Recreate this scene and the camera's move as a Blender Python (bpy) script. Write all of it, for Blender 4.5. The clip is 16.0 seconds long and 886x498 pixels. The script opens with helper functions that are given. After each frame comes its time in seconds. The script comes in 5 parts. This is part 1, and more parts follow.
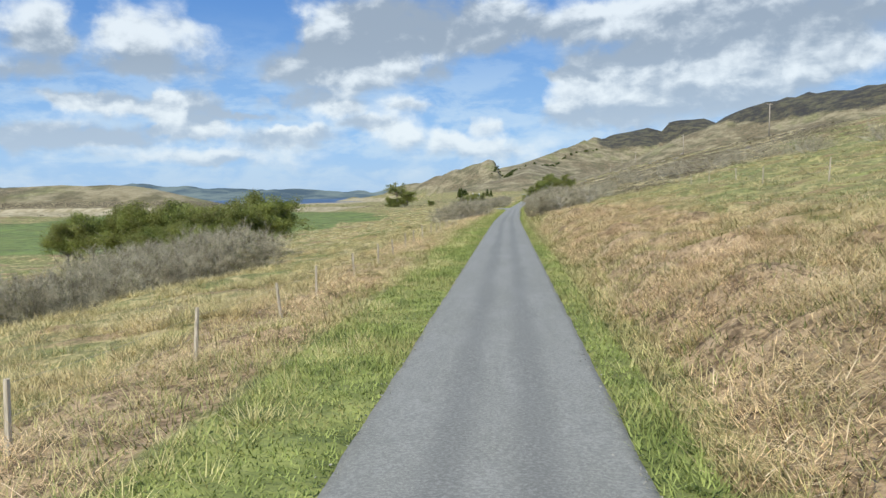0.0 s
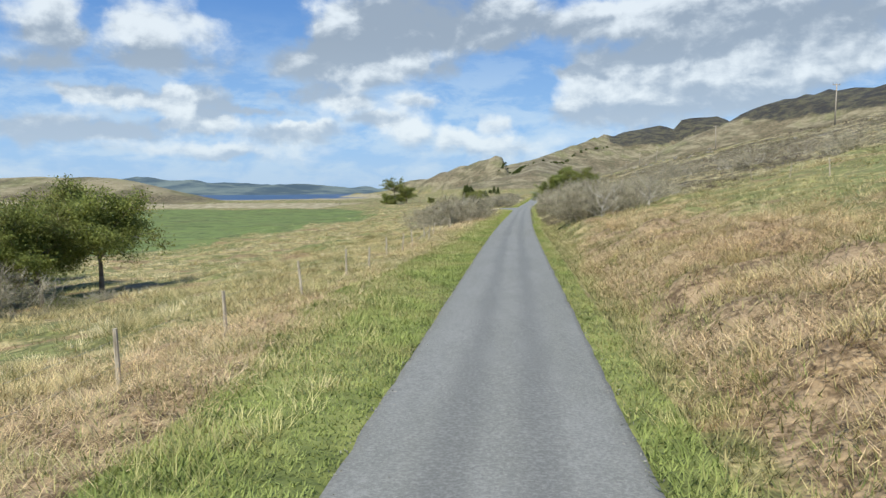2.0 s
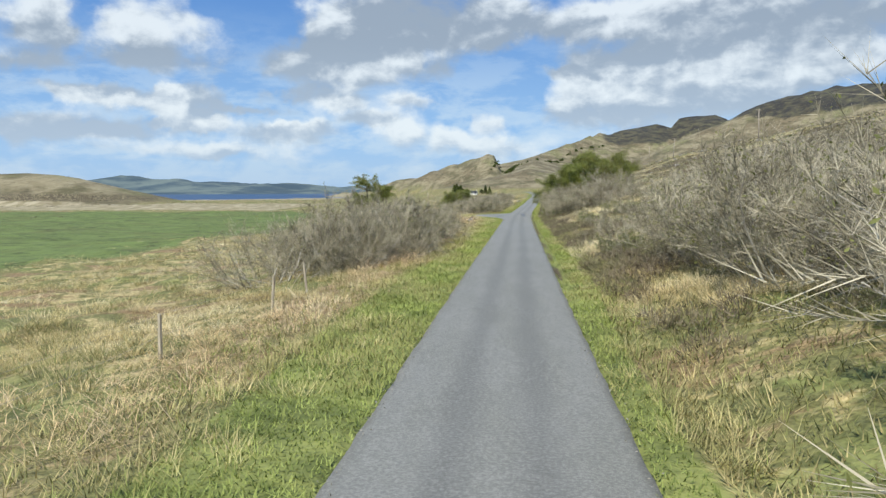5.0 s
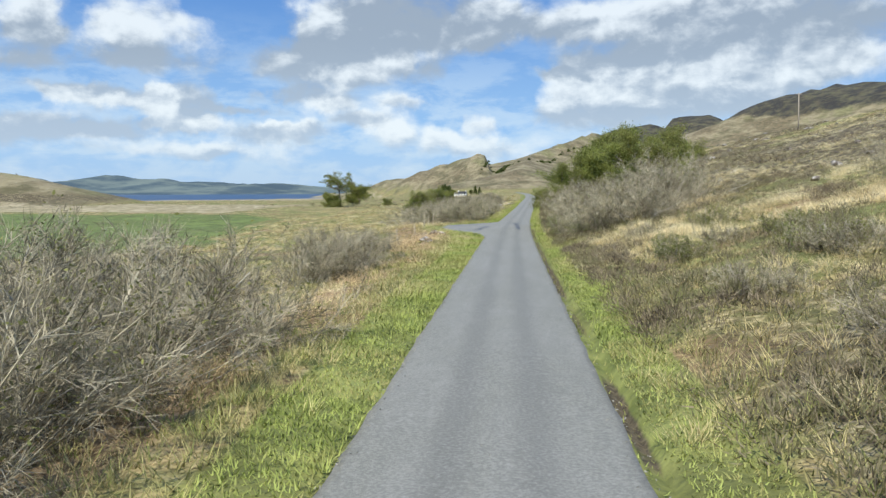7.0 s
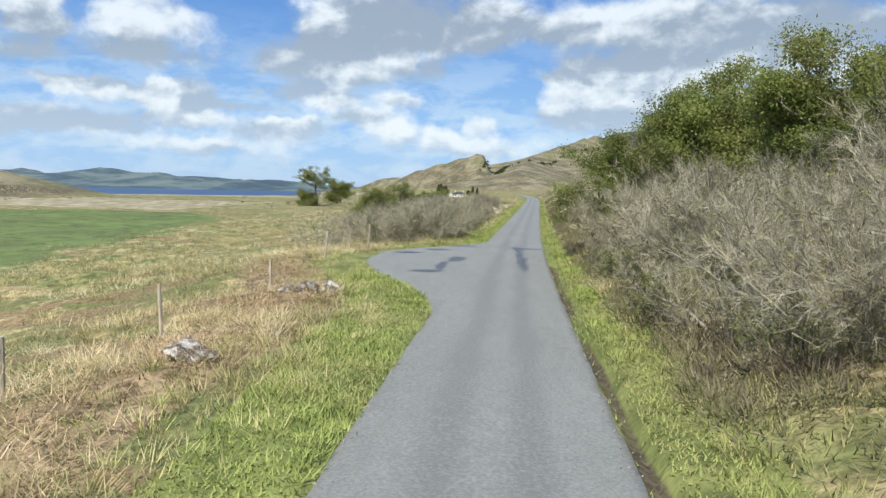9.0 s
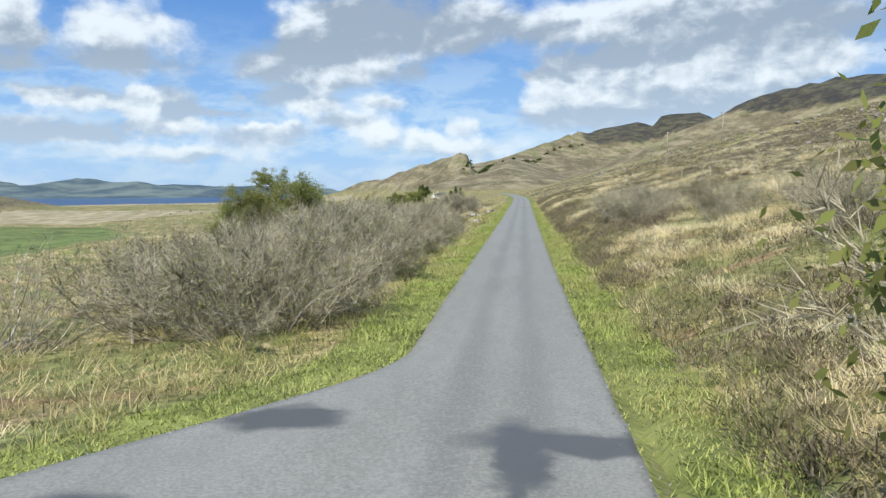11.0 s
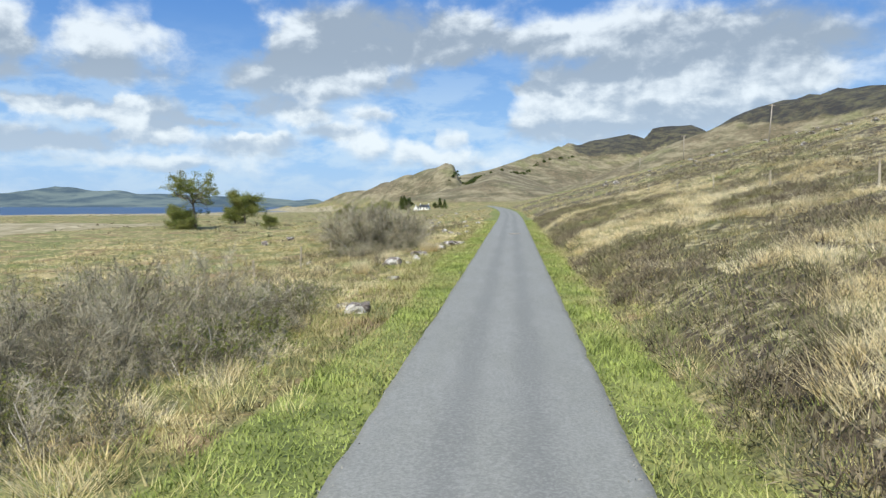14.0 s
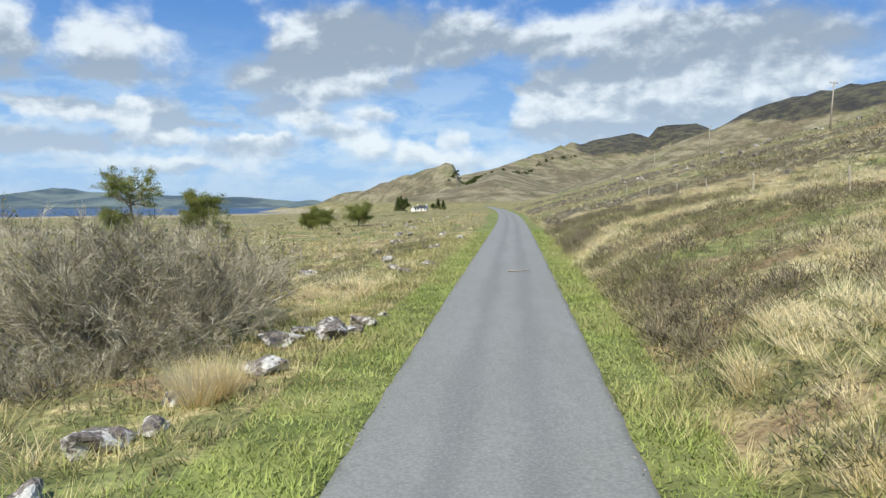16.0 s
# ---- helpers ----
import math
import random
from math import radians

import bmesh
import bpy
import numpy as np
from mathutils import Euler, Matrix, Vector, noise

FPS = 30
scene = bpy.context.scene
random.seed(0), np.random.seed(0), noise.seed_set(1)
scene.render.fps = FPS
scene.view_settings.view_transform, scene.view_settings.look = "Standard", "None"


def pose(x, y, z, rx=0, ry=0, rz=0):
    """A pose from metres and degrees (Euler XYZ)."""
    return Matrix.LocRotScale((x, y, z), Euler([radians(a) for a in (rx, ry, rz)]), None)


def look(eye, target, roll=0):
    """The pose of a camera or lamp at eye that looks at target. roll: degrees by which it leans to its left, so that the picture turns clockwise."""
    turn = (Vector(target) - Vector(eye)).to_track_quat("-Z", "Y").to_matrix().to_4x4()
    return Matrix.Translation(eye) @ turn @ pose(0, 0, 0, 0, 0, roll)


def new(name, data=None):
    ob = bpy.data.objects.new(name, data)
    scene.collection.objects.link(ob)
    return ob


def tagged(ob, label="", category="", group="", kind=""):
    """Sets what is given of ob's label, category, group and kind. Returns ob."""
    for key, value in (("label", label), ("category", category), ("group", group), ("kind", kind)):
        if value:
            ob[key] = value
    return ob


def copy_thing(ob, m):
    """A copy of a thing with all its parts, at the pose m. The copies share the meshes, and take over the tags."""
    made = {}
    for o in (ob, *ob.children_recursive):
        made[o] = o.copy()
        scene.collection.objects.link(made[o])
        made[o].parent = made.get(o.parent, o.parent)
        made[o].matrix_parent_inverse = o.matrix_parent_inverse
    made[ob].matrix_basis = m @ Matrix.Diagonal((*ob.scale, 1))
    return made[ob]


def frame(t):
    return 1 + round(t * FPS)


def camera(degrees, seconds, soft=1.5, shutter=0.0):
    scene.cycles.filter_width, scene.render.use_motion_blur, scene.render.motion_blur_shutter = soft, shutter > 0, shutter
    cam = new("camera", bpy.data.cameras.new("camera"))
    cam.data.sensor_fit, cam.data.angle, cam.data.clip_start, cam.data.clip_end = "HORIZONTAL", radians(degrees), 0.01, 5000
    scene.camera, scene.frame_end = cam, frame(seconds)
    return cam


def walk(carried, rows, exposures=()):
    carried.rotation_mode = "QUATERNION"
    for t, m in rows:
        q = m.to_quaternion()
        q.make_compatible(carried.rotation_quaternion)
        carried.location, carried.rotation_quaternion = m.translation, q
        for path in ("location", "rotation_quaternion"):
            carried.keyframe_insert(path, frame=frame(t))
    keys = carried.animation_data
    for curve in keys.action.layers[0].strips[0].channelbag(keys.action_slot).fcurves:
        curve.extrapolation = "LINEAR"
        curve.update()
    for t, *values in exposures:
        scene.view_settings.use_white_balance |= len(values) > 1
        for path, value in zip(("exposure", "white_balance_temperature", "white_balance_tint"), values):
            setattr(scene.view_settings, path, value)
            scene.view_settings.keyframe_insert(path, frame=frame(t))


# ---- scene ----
cam = camera(60.0, 16.0, soft=1.4, shutter=0.0)

# seconds, eye x y z, yaw to the left, pitch, roll (degrees)
ROWS = [
    (0.0, 0.20, -0.11, 2.55, 4.92, -4.13, -0.90),
    (0.5, 0.20, 8.04, 2.50, 5.05, -4.15, -0.78),
    (1.0, 0.20, 15.99, 2.44, 5.16, -4.21, -0.77),
    (1.5, 0.20, 23.87, 2.39, 5.39, -4.28, -0.63),
    (2.0, 0.20, 31.82, 2.33, 5.44, -4.36, -0.27),
    (2.5, 0.20, 39.77, 2.27, 5.43, -4.38, 0.02),
    (3.0, 0.20, 47.74, 2.22, 5.43, -4.42, 0.12),
    (3.5, 0.20, 55.81, 2.16, 5.27, -4.40, 0.15),
    (4.0, 0.20, 64.12, 2.10, 5.24, -4.37, -0.14),
    (5.2, 0.26, 84.21, 1.95, 4.83, -4.37, -0.06),
    (6.5, 0.49, 105.79, 1.79, 4.39, -4.37, 0.02),
    (7.0, 0.60, 114.01, 1.73, 4.24, -4.31, 0.03),
    (7.5, 0.72, 122.07, 1.67, 4.17, -4.25, 0.16),
    (8.0, 0.84, 129.88, 1.61, 4.05, -4.20, 0.82),
    (8.5, 0.95, 137.42, 1.55, 4.06, -4.24, 1.20),
    (9.0, 1.06, 144.80, 1.51, 4.08, -4.28, 1.32),
    (10.2, 1.37, 161.97, 1.45, 3.54, -4.23, 0.44),
    (11.5, 1.93, 180.34, 1.43, 2.97, -4.19, -0.51),
    (12.0, 2.22, 187.45, 1.42, 2.57, -4.30, 0.16),
    (12.5, 2.55, 194.62, 1.43, 2.27, -4.24, 0.65),
    (13.0, 2.91, 201.77, 1.44, 2.08, -4.03, 0.96),
    (13.5, 3.28, 209.06, 1.47, 2.10, -3.68, 0.71),
    (14.0, 3.66, 216.45, 1.51, 2.20, -3.31, 0.18),
    (14.5, 4.03, 223.60, 1.56, 2.34, -3.16, -0.22),
    (15.0, 4.39, 230.62, 1.60, 2.39, -3.12, -0.46),
    (15.5, 4.73, 237.23, 1.66, 2.39, -3.16, -0.36),
    (16.0, 5.04, 243.26, 1.71, 2.34, -3.27, 0.03),]


def carried_pose(x, y, z, yaw, pitch, roll):
    a, p = radians(yaw), radians(pitch)
    way = Vector((-math.sin(a) * math.cos(p), math.cos(a) * math.cos(p), math.sin(p)))
    return look((x, y, z), Vector((x, y, z)) + 2 * way, roll)


walk(cam, [(r[0], carried_pose(*r[1:])) for r in ROWS], [(0.0, 0.15, 6620, 4.0), (4.0, 0.11, 6620, 4.0), (8.0, 0.22, 6620, 4.0), (12.5, 0.24, 6620, 4.0), (16.0, 0.17, 6600, 4.0)])

# ---- light: a high sun from behind and a little to the left, a sky with broken cumulus ----
SUN_TO = Vector((-0.22, -0.58, 0.78)).normalized()
sun = new("sun", bpy.data.lights.new("sun", "SUN"))
sun.data.energy, sun.data.angle, sun.data.color = 5.0, radians(0.6), (1.0, 0.96, 0.89)
sun.matrix_world = look((0, 0, 50), Vector((0, 0, 50)) - SUN_TO)


class Nodes:
    """A short way to write node trees: each call makes a node, and links or sets its inputs."""

    def __init__(self, tree):
        self.tree = tree
        tree.nodes.clear()

    def put(self, kind, ins=None, out=0, **props):
        node = self.tree.nodes.new(kind)
        for key, value in props.items():
            if key == "operation":
                node.operation = value
            elif key == "blend_type":
                node.blend_type = value
            elif key == "data_type":
                node.data_type = value
            elif key == "attribute_name":
                node.attribute_name = value
            elif key == "noise_type":
                node.noise_type = value
            elif key == "feature":
                node.feature = value
            elif key == "interpolation_type":
                node.interpolation_type = value
            elif key == "sky_type":
                node.sky_type = value
        for key, value in (ins or {}).items():
            self.link(node, key, value)
        return node.outputs[out] if len(node.outputs) else node

    def link(self, node, key, value):
        socket = node.inputs[key]
        if isinstance(value, bpy.types.NodeSocket):
            self.tree.links.new(value, socket)
        else:
            socket.default_value = value

    def math(self, operation, a, b=0.0, c=0.0):
        return self.put("ShaderNodeMath", {0: a, 1: b, 2: c}, operation=operation)

    def vec(self, operation, a, b=(0, 0, 0), out=0):
        return self.put("ShaderNodeVectorMath", {0: a, 1: b}, out, operation=operation)

    def mix(self, fac, a, b, blend="MIX"):
        return self.put("ShaderNodeMix", {0: fac, 6: a, 7: b}, 2, data_type="RGBA", blend_type=blend)

    def noise(self, vector, scale, detail=4.0, rough=0.55, out=0, distort=0.0):
        return self.put("ShaderNodeTexNoise", {"Vector": vector, "Scale": scale, "Detail": detail, "Roughness": rough, "Distortion": distort}, out)

    def step(self, value, low, high):
        return self.put("ShaderNodeMapRange", {0: value, 1: low, 2: high, 3: 0.0, 4: 1.0}, interpolation_type="SMOOTHSTEP")

    def attr(self, name, out=2):
        return self.put("ShaderNodeAttribute", out=out, attribute_name=name)

    def mapped(self, vector, scale):
        return self.vec("MULTIPLY", vector, scale)


def rgb(r, g, b):
    return (r, g, b, 1.0)


def material(name, rough=0.9, spec=0.25):
    """A material with its node helper, its position in metres and its shader."""
    mat = bpy.data.materials.new(name)
    mat.use_nodes = True
    n = Nodes(mat.node_tree)
    shader = mat.node_tree.nodes.new("ShaderNodeBsdfPrincipled")
    shader.inputs["Roughness"].default_value = rough
    shader.inputs["Specular IOR Level"].default_value = spec
    out = mat.node_tree.nodes.new("ShaderNodeOutputMaterial")
    mat.node_tree.links.new(shader.outputs[0], out.inputs[0])
    place = n.put("ShaderNodeNewGeometry", out=0)
    return mat, n, shader, place


def bumped(n, shader, height, strength, distance):
    bump = n.put("ShaderNodeBump", {"Height": height, "Strength": strength, "Distance": distance})
    n.link(shader, "Normal", bump)


def build_sky():
    world = bpy.data.worlds.new("sky")
    scene.world = world
    world.use_nodes = True
    n = Nodes(world.node_tree)
    sky = world.node_tree.nodes.new("ShaderNodeTexSky")
    sky.sky_type, sky.sun_disc = "NISHITA", False
    sky.sun_elevation = math.asin(SUN_TO.z)
    sky.sun_rotation = math.atan2(SUN_TO.x, SUN_TO.y)
    sky.air_density, sky.dust_density, sky.ozone_density = 1.0, 0.6, 2.0
    way = n.put("ShaderNodeTexCoord", out=0)
    parts = world.node_tree.nodes.new("ShaderNodeSeparateXYZ")
    n.link(parts, 0, way)
    x, y, z = parts.outputs
    up = n.math("MAXIMUM", z, 0.0)
    # a flat cloud deck seen in perspective, softened near the horizon
    depth = n.math("DIVIDE", 1.0, n.math("ADD", up, 0.16))
    flat = n.put("ShaderNodeCombineXYZ", {0: n.math("MULTIPLY", x, depth), 1: n.math("MULTIPLY", y, depth), 2: n.math("MULTIPLY", up, 1.2)})
    # azimuth and height, where the larger clouds of this sky stand
    az = n.math("ARCTAN2", x, y)
    el = n.math("ARCSINE", z)

    def parted(vector):
        node = world.node_tree.nodes.new("ShaderNodeSeparateXYZ")
        n.link(node, 0, vector)
        return node.outputs

    broad = parted(n.noise(way, 11.0, 3.0, 0.5, out=1))
    curl = parted(n.noise(way, 30.0, 6.0, 0.56, out=1))

    def shifted(base, a, b, wide, narrow):
        return n.math("ADD", base, n.math("ADD", n.math("MULTIPLY", n.math("SUBTRACT", a, 0.5), wide), n.math("MULTIPLY", n.math("SUBTRACT", b, 0.5), narrow)))

    az, el = shifted(az, broad[0], curl[0], 0.06, 0.06), shifted(el, broad[1], curl[1], 0.022, 0.032)
    # azimuth to the right, elevation, half width, half height (degrees): sunlit heads, grey bases, blue gaps
    bright = [(-24.8, 11.2, 3.8, 1.5), (-32.1, 11.7, 2.7, 1.2), (-24.5, 5.9, 1.3, 1.5), (-11.0, 8.0, 2.5, 0.6), (-7.7, 9.1, 1.4, 0.5), (-7.1, 6.5, 1.6, 0.6), (-8.3, 4.6, 1.8, 1.1), (-4.4, 3.8, 1.4, 0.8),
              (-13.4, 12.0, 1.9, 1.4), (-12.0, 6.0, 2.0, 0.5), (-15.9, 4.7, 1.5, 0.4), (4.5, 6.9, 2.6, 1.3), (-1.6, 5.1, 1.4, 0.8), (-0.8, 3.3, 2.8, 0.8), (12.3, 12.4, 5.9, 1.5), (6.1, 11.9, 3.0, 1.1),
              (15.8, 8.1, 4.6, 1.0), (9.3, 7.1, 3.6, 1.0), (21.4, 8.4, 3.8, 1.2), (-22.0, 4.7, 2.2, 0.5), (-27.2, 6.1, 1.7, 0.45), (-30.5, 6.4, 1.4, 0.5), (-0.8, 13.0, 2.1, 1.1), (-22.8, 2.9, 5.1, 0.6), (-24.4, 6.4, 1.0, 1.0)]
    grey = [(-7.7, 11.9, 5.5, 2.2), (-0.4, 11.2, 4.6, 1.3), (19.6, 11.1, 7.6, 1.9), (-11.0, 10.0, 3.6, 1.6), (-15.2, 9.1, 3.0, 1.4), (-25.6, 8.8, 4.2, 0.8), (-30.9, 10.2, 2.4, 0.8), (-32.3, 8.2, 2.6, 0.8),
            (-21.8, 6.2, 1.7, 1.3), (-24.9, 4.8, 1.9, 0.4), (-32.2, 4.2, 4.0, 0.9), (-27.5, 4.0, 2.6, 0.5), (-16.5, 4.1, 3.0, 0.6), (-18.9, 5.7, 2.5, 0.3), (7.7, 9.1, 5.5, 0.9), (12.4, 9.8, 2.8, 1.0),
            (15.1, 6.6, 6.3, 0.9), (8.2, 5.2, 5.1, 0.9), (4.1, 8.4, 2.3, 0.4), (-29.1, 6.9, 3.6, 0.5), (-21.2, 2.4, 1.1, 0.3), (-14.3, 6.8, 3.6, 0.6), (-10.4, 5.0, 1.8, 0.4), (-4.1, 8.5, 1.4, 0.9)]
    gaps = [(-18.7, 11.9, 3.0, 1.8), (-29.1, 7.5, 5.5, 0.5), (-18.8, 7.3, 2.0, 1.2), (1.6, 9.2, 2.3, 1.5), (-2.1, 7.7, 2.5, 1.9), (-3.9, 5.9, 1.0, 1.3), (-29.3, 10.8, 1.1, 2.3), (0.6, 5.5, 1.3, 1.3)]
    sums = []
    for some in (bright, grey, gaps):
        total, low = 0.0, 0.0
        for a, e, w, h in some:
            dx = n.math("DIVIDE", n.math("SUBTRACT", az, radians(a)), radians(w))
            dy = n.math("DIVIDE", n.math("SUBTRACT", el, radians(e)), radians(h))
            r = n.math("ADD", n.math("MULTIPLY", dx, dx), n.math("MULTIPLY", dy, dy))
            g = n.math("EXPONENT", n.math("MULTIPLY", n.math("POWER", r, 1.3), -0.75))
            total = n.math("ADD", total, g)
            low = n.math("ADD", low, n.math("MULTIPLY", g, dy))
        sums += [total, low]
    lit, lit_low, dull, open_ = sums[0], sums[1], sums[2], sums[4]
    veil = n.noise(flat, 2.6, 8.0, 0.6, distort=0.25)
    squat = n.mapped(way, (1.0, 1.0, 1.5))
    puff = n.noise(squat, 17.0, 7.0, 0.54, distort=0.2)
    # the same billows a little higher: where they thin out upwards the light catches them
    above = n.noise(n.vec("ADD", squat, (-0.006, 0.0, 0.018)), 17.0, 7.0, 0.54, distort=0.2)
    relief = n.math("SUBTRACT", puff, above)
    mass = n.math("ADD", lit, dull)
    cover = n.math("ADD", n.math("MULTIPLY", n.math("MINIMUM", mass, 1.4), 0.66), n.math("ADD", n.math("MULTIPLY", veil, 0.50), n.math("MULTIPLY", n.math("SUBTRACT", puff, 0.5), 1.15)))
    cover = n.math("SUBTRACT", cover, n.math("MULTIPLY", open_, 0.46))
    dense = n.step(cover, 0.20, 0.90)
    dark = n.math("DIVIDE", n.math("SUBTRACT", n.math("MULTIPLY", dull, 1.25), n.math("MULTIPLY", lit_low, 0.6)), n.math("ADD", mass, 0.30))
    dark = n.math("ADD", dark, n.math("ADD", n.math("MULTIPLY", n.math("SUBTRACT", veil, 0.5), 1.15), n.math("MULTIPLY", relief, -3.0)))
    white = n.mix(n.step(dark, -0.30, 0.95), rgb(0.83, 0.88, 0.97), n.mix(n.step(z, 0.05, 0.2), rgb(0.42, 0.51, 0.675), rgb(0.335, 0.395, 0.50)))
    blue = n.mix(n.step(z, 0.02, 0.30), rgb(0.31, 0.53, 0.89), rgb(0.085, 0.24, 0.64))
    thin = n.noise(n.mapped(way, (1.0, 1.0, 2.8)), 13.0, 8.0, 0.62, distort=0.3)
    thin = n.math("MULTIPLY", n.step(thin, 0.40, 0.62), n.math("SUBTRACT", 0.65, n.math("MULTIPLY", n.step(z, 0.05, 0.24), 0.65)))
    blue = n.mix(thin, blue, rgb(0.60, 0.73, 0.91))
    seen = n.mix(n.math("MULTIPLY", dense, 0.94), blue, white)
    haze = n.math("SUBTRACT", 1.0, n.step(z, -0.01, 0.085))
    seen = n.mix(n.math("MULTIPLY", haze, 0.66), seen, rgb(0.43, 0.58, 0.81))
    base = n.vec("SCALE", sky.outputs[0])
    base.node.inputs[3].default_value = 0.07
    sum_ = n.put("ShaderNodeMix", {0: 0.88, 6: base, 7: seen}, 2, data_type="RGBA", blend_type="MIX")
    back = n.put("ShaderNodeBackground", {0: sum_, 1: 1.0})
    n.put("ShaderNodeOutputWorld", {0: back})


build_sky()

# ---- the lie of the land ----
HALF = 1.45
STATIONS = np.arange(-160.0, 1200.0, 1.0)


def smoothed(values, width=31):
    pad = np.pad(values, width // 2, "edge")
    return np.convolve(pad, np.ones(width) / width, "valid")


_turn = smoothed(np.interp(STATIONS, [70, 105, 155, 195, 300, 380, 470, 600], [0, 0.85, 0.85, 2.95, 2.95, 1.2, 0.3, 0]))
_x = np.cumsum(np.tan(np.radians(_turn)))
_x -= np.interp(0, STATIONS, _x)
_z = smoothed(np.interp(STATIONS, [-200, 0, 70, 150, 200, 240, 272, 350, 470, 800], [1.0, 0, -0.5, -1.1, -1.15, -0.9, -0.5, 0.2, 0.6, 1.2]))
_z -= np.interp(0, STATIONS, _z)


def road_x(y):
    return np.interp(y, STATIONS, _x)


def road_z(y):
    return np.interp(y, STATIONS, _z)


def ramp(v, low, high):
    t = np.clip((v - low) / (high - low), 0, 1)
    return t * t * (3 - 2 * t)


def lay_by(y):
    """How far the passing place widens the road on its valley side."""
    return 3.9 * ramp(y, 160.5, 174.5) * (1 - ramp(y, 177.0, 185.5))


def wave(x, y, seed):
    """Smooth values about -1 to 1 over the plane, one wave about 6.3 units long."""
    r = np.random.RandomState(seed)
    total = 0.0
    for _ in range(7):
        a, k, p = r.uniform(0, 6.28), r.uniform(0.55, 1.6), r.uniform(0, 6.28)
        total = total + np.sin((x * np.cos(a) + y * np.sin(a)) * k + p)
    return total / 3.2


def rough(x, y, seed, octaves=3):
    return sum(wave(x * 2.1**k, y * 2.1**k, seed + k) * 0.5**k for k in range(octaves))


def ridge(x, y, a, b, width, steep=1.0):
    """A hill along the line from a to b (x, y, height): its height at each place, and how far off it is in widths."""
    ax, ay, ah = a
    bx, by, bh = b
    d2 = (bx - ax) ** 2 + (by - ay) ** 2
    s = np.clip(((x - ax) * (bx - ax) + (y - ay) * (by - ay)) / d2, 0, 1)
    off = np.hypot(x - ax - s * (bx - ax), y - ay - s * (by - ay)) / width
    return (ah + (bh - ah) * s + 10) * np.clip(1 - off, 0, 1) ** steep - 10


WATER = -8.0
RIDGES = [((707, 651, 143), (462, 985, 120), 430, 1.25), ((462, 985, 120), (370, 1175, 120), 400, 1.25), ((370, 1175, 120), (338, 1240, 99), 370, 1.25),
          ((475, 1740, 138), (334, 1740, 128), 390, 1.25), ((334, 1740, 128), (197, 1710, 125), 390, 1.25), ((197, 1710, 125), (50, 1450, 63), 360, 1.2), ((50, 1450, 63), (24, 1000, 26), 190, 1.1),
          ((-232, 455, 10), (-350, 420, 12), 85, 0.8)]


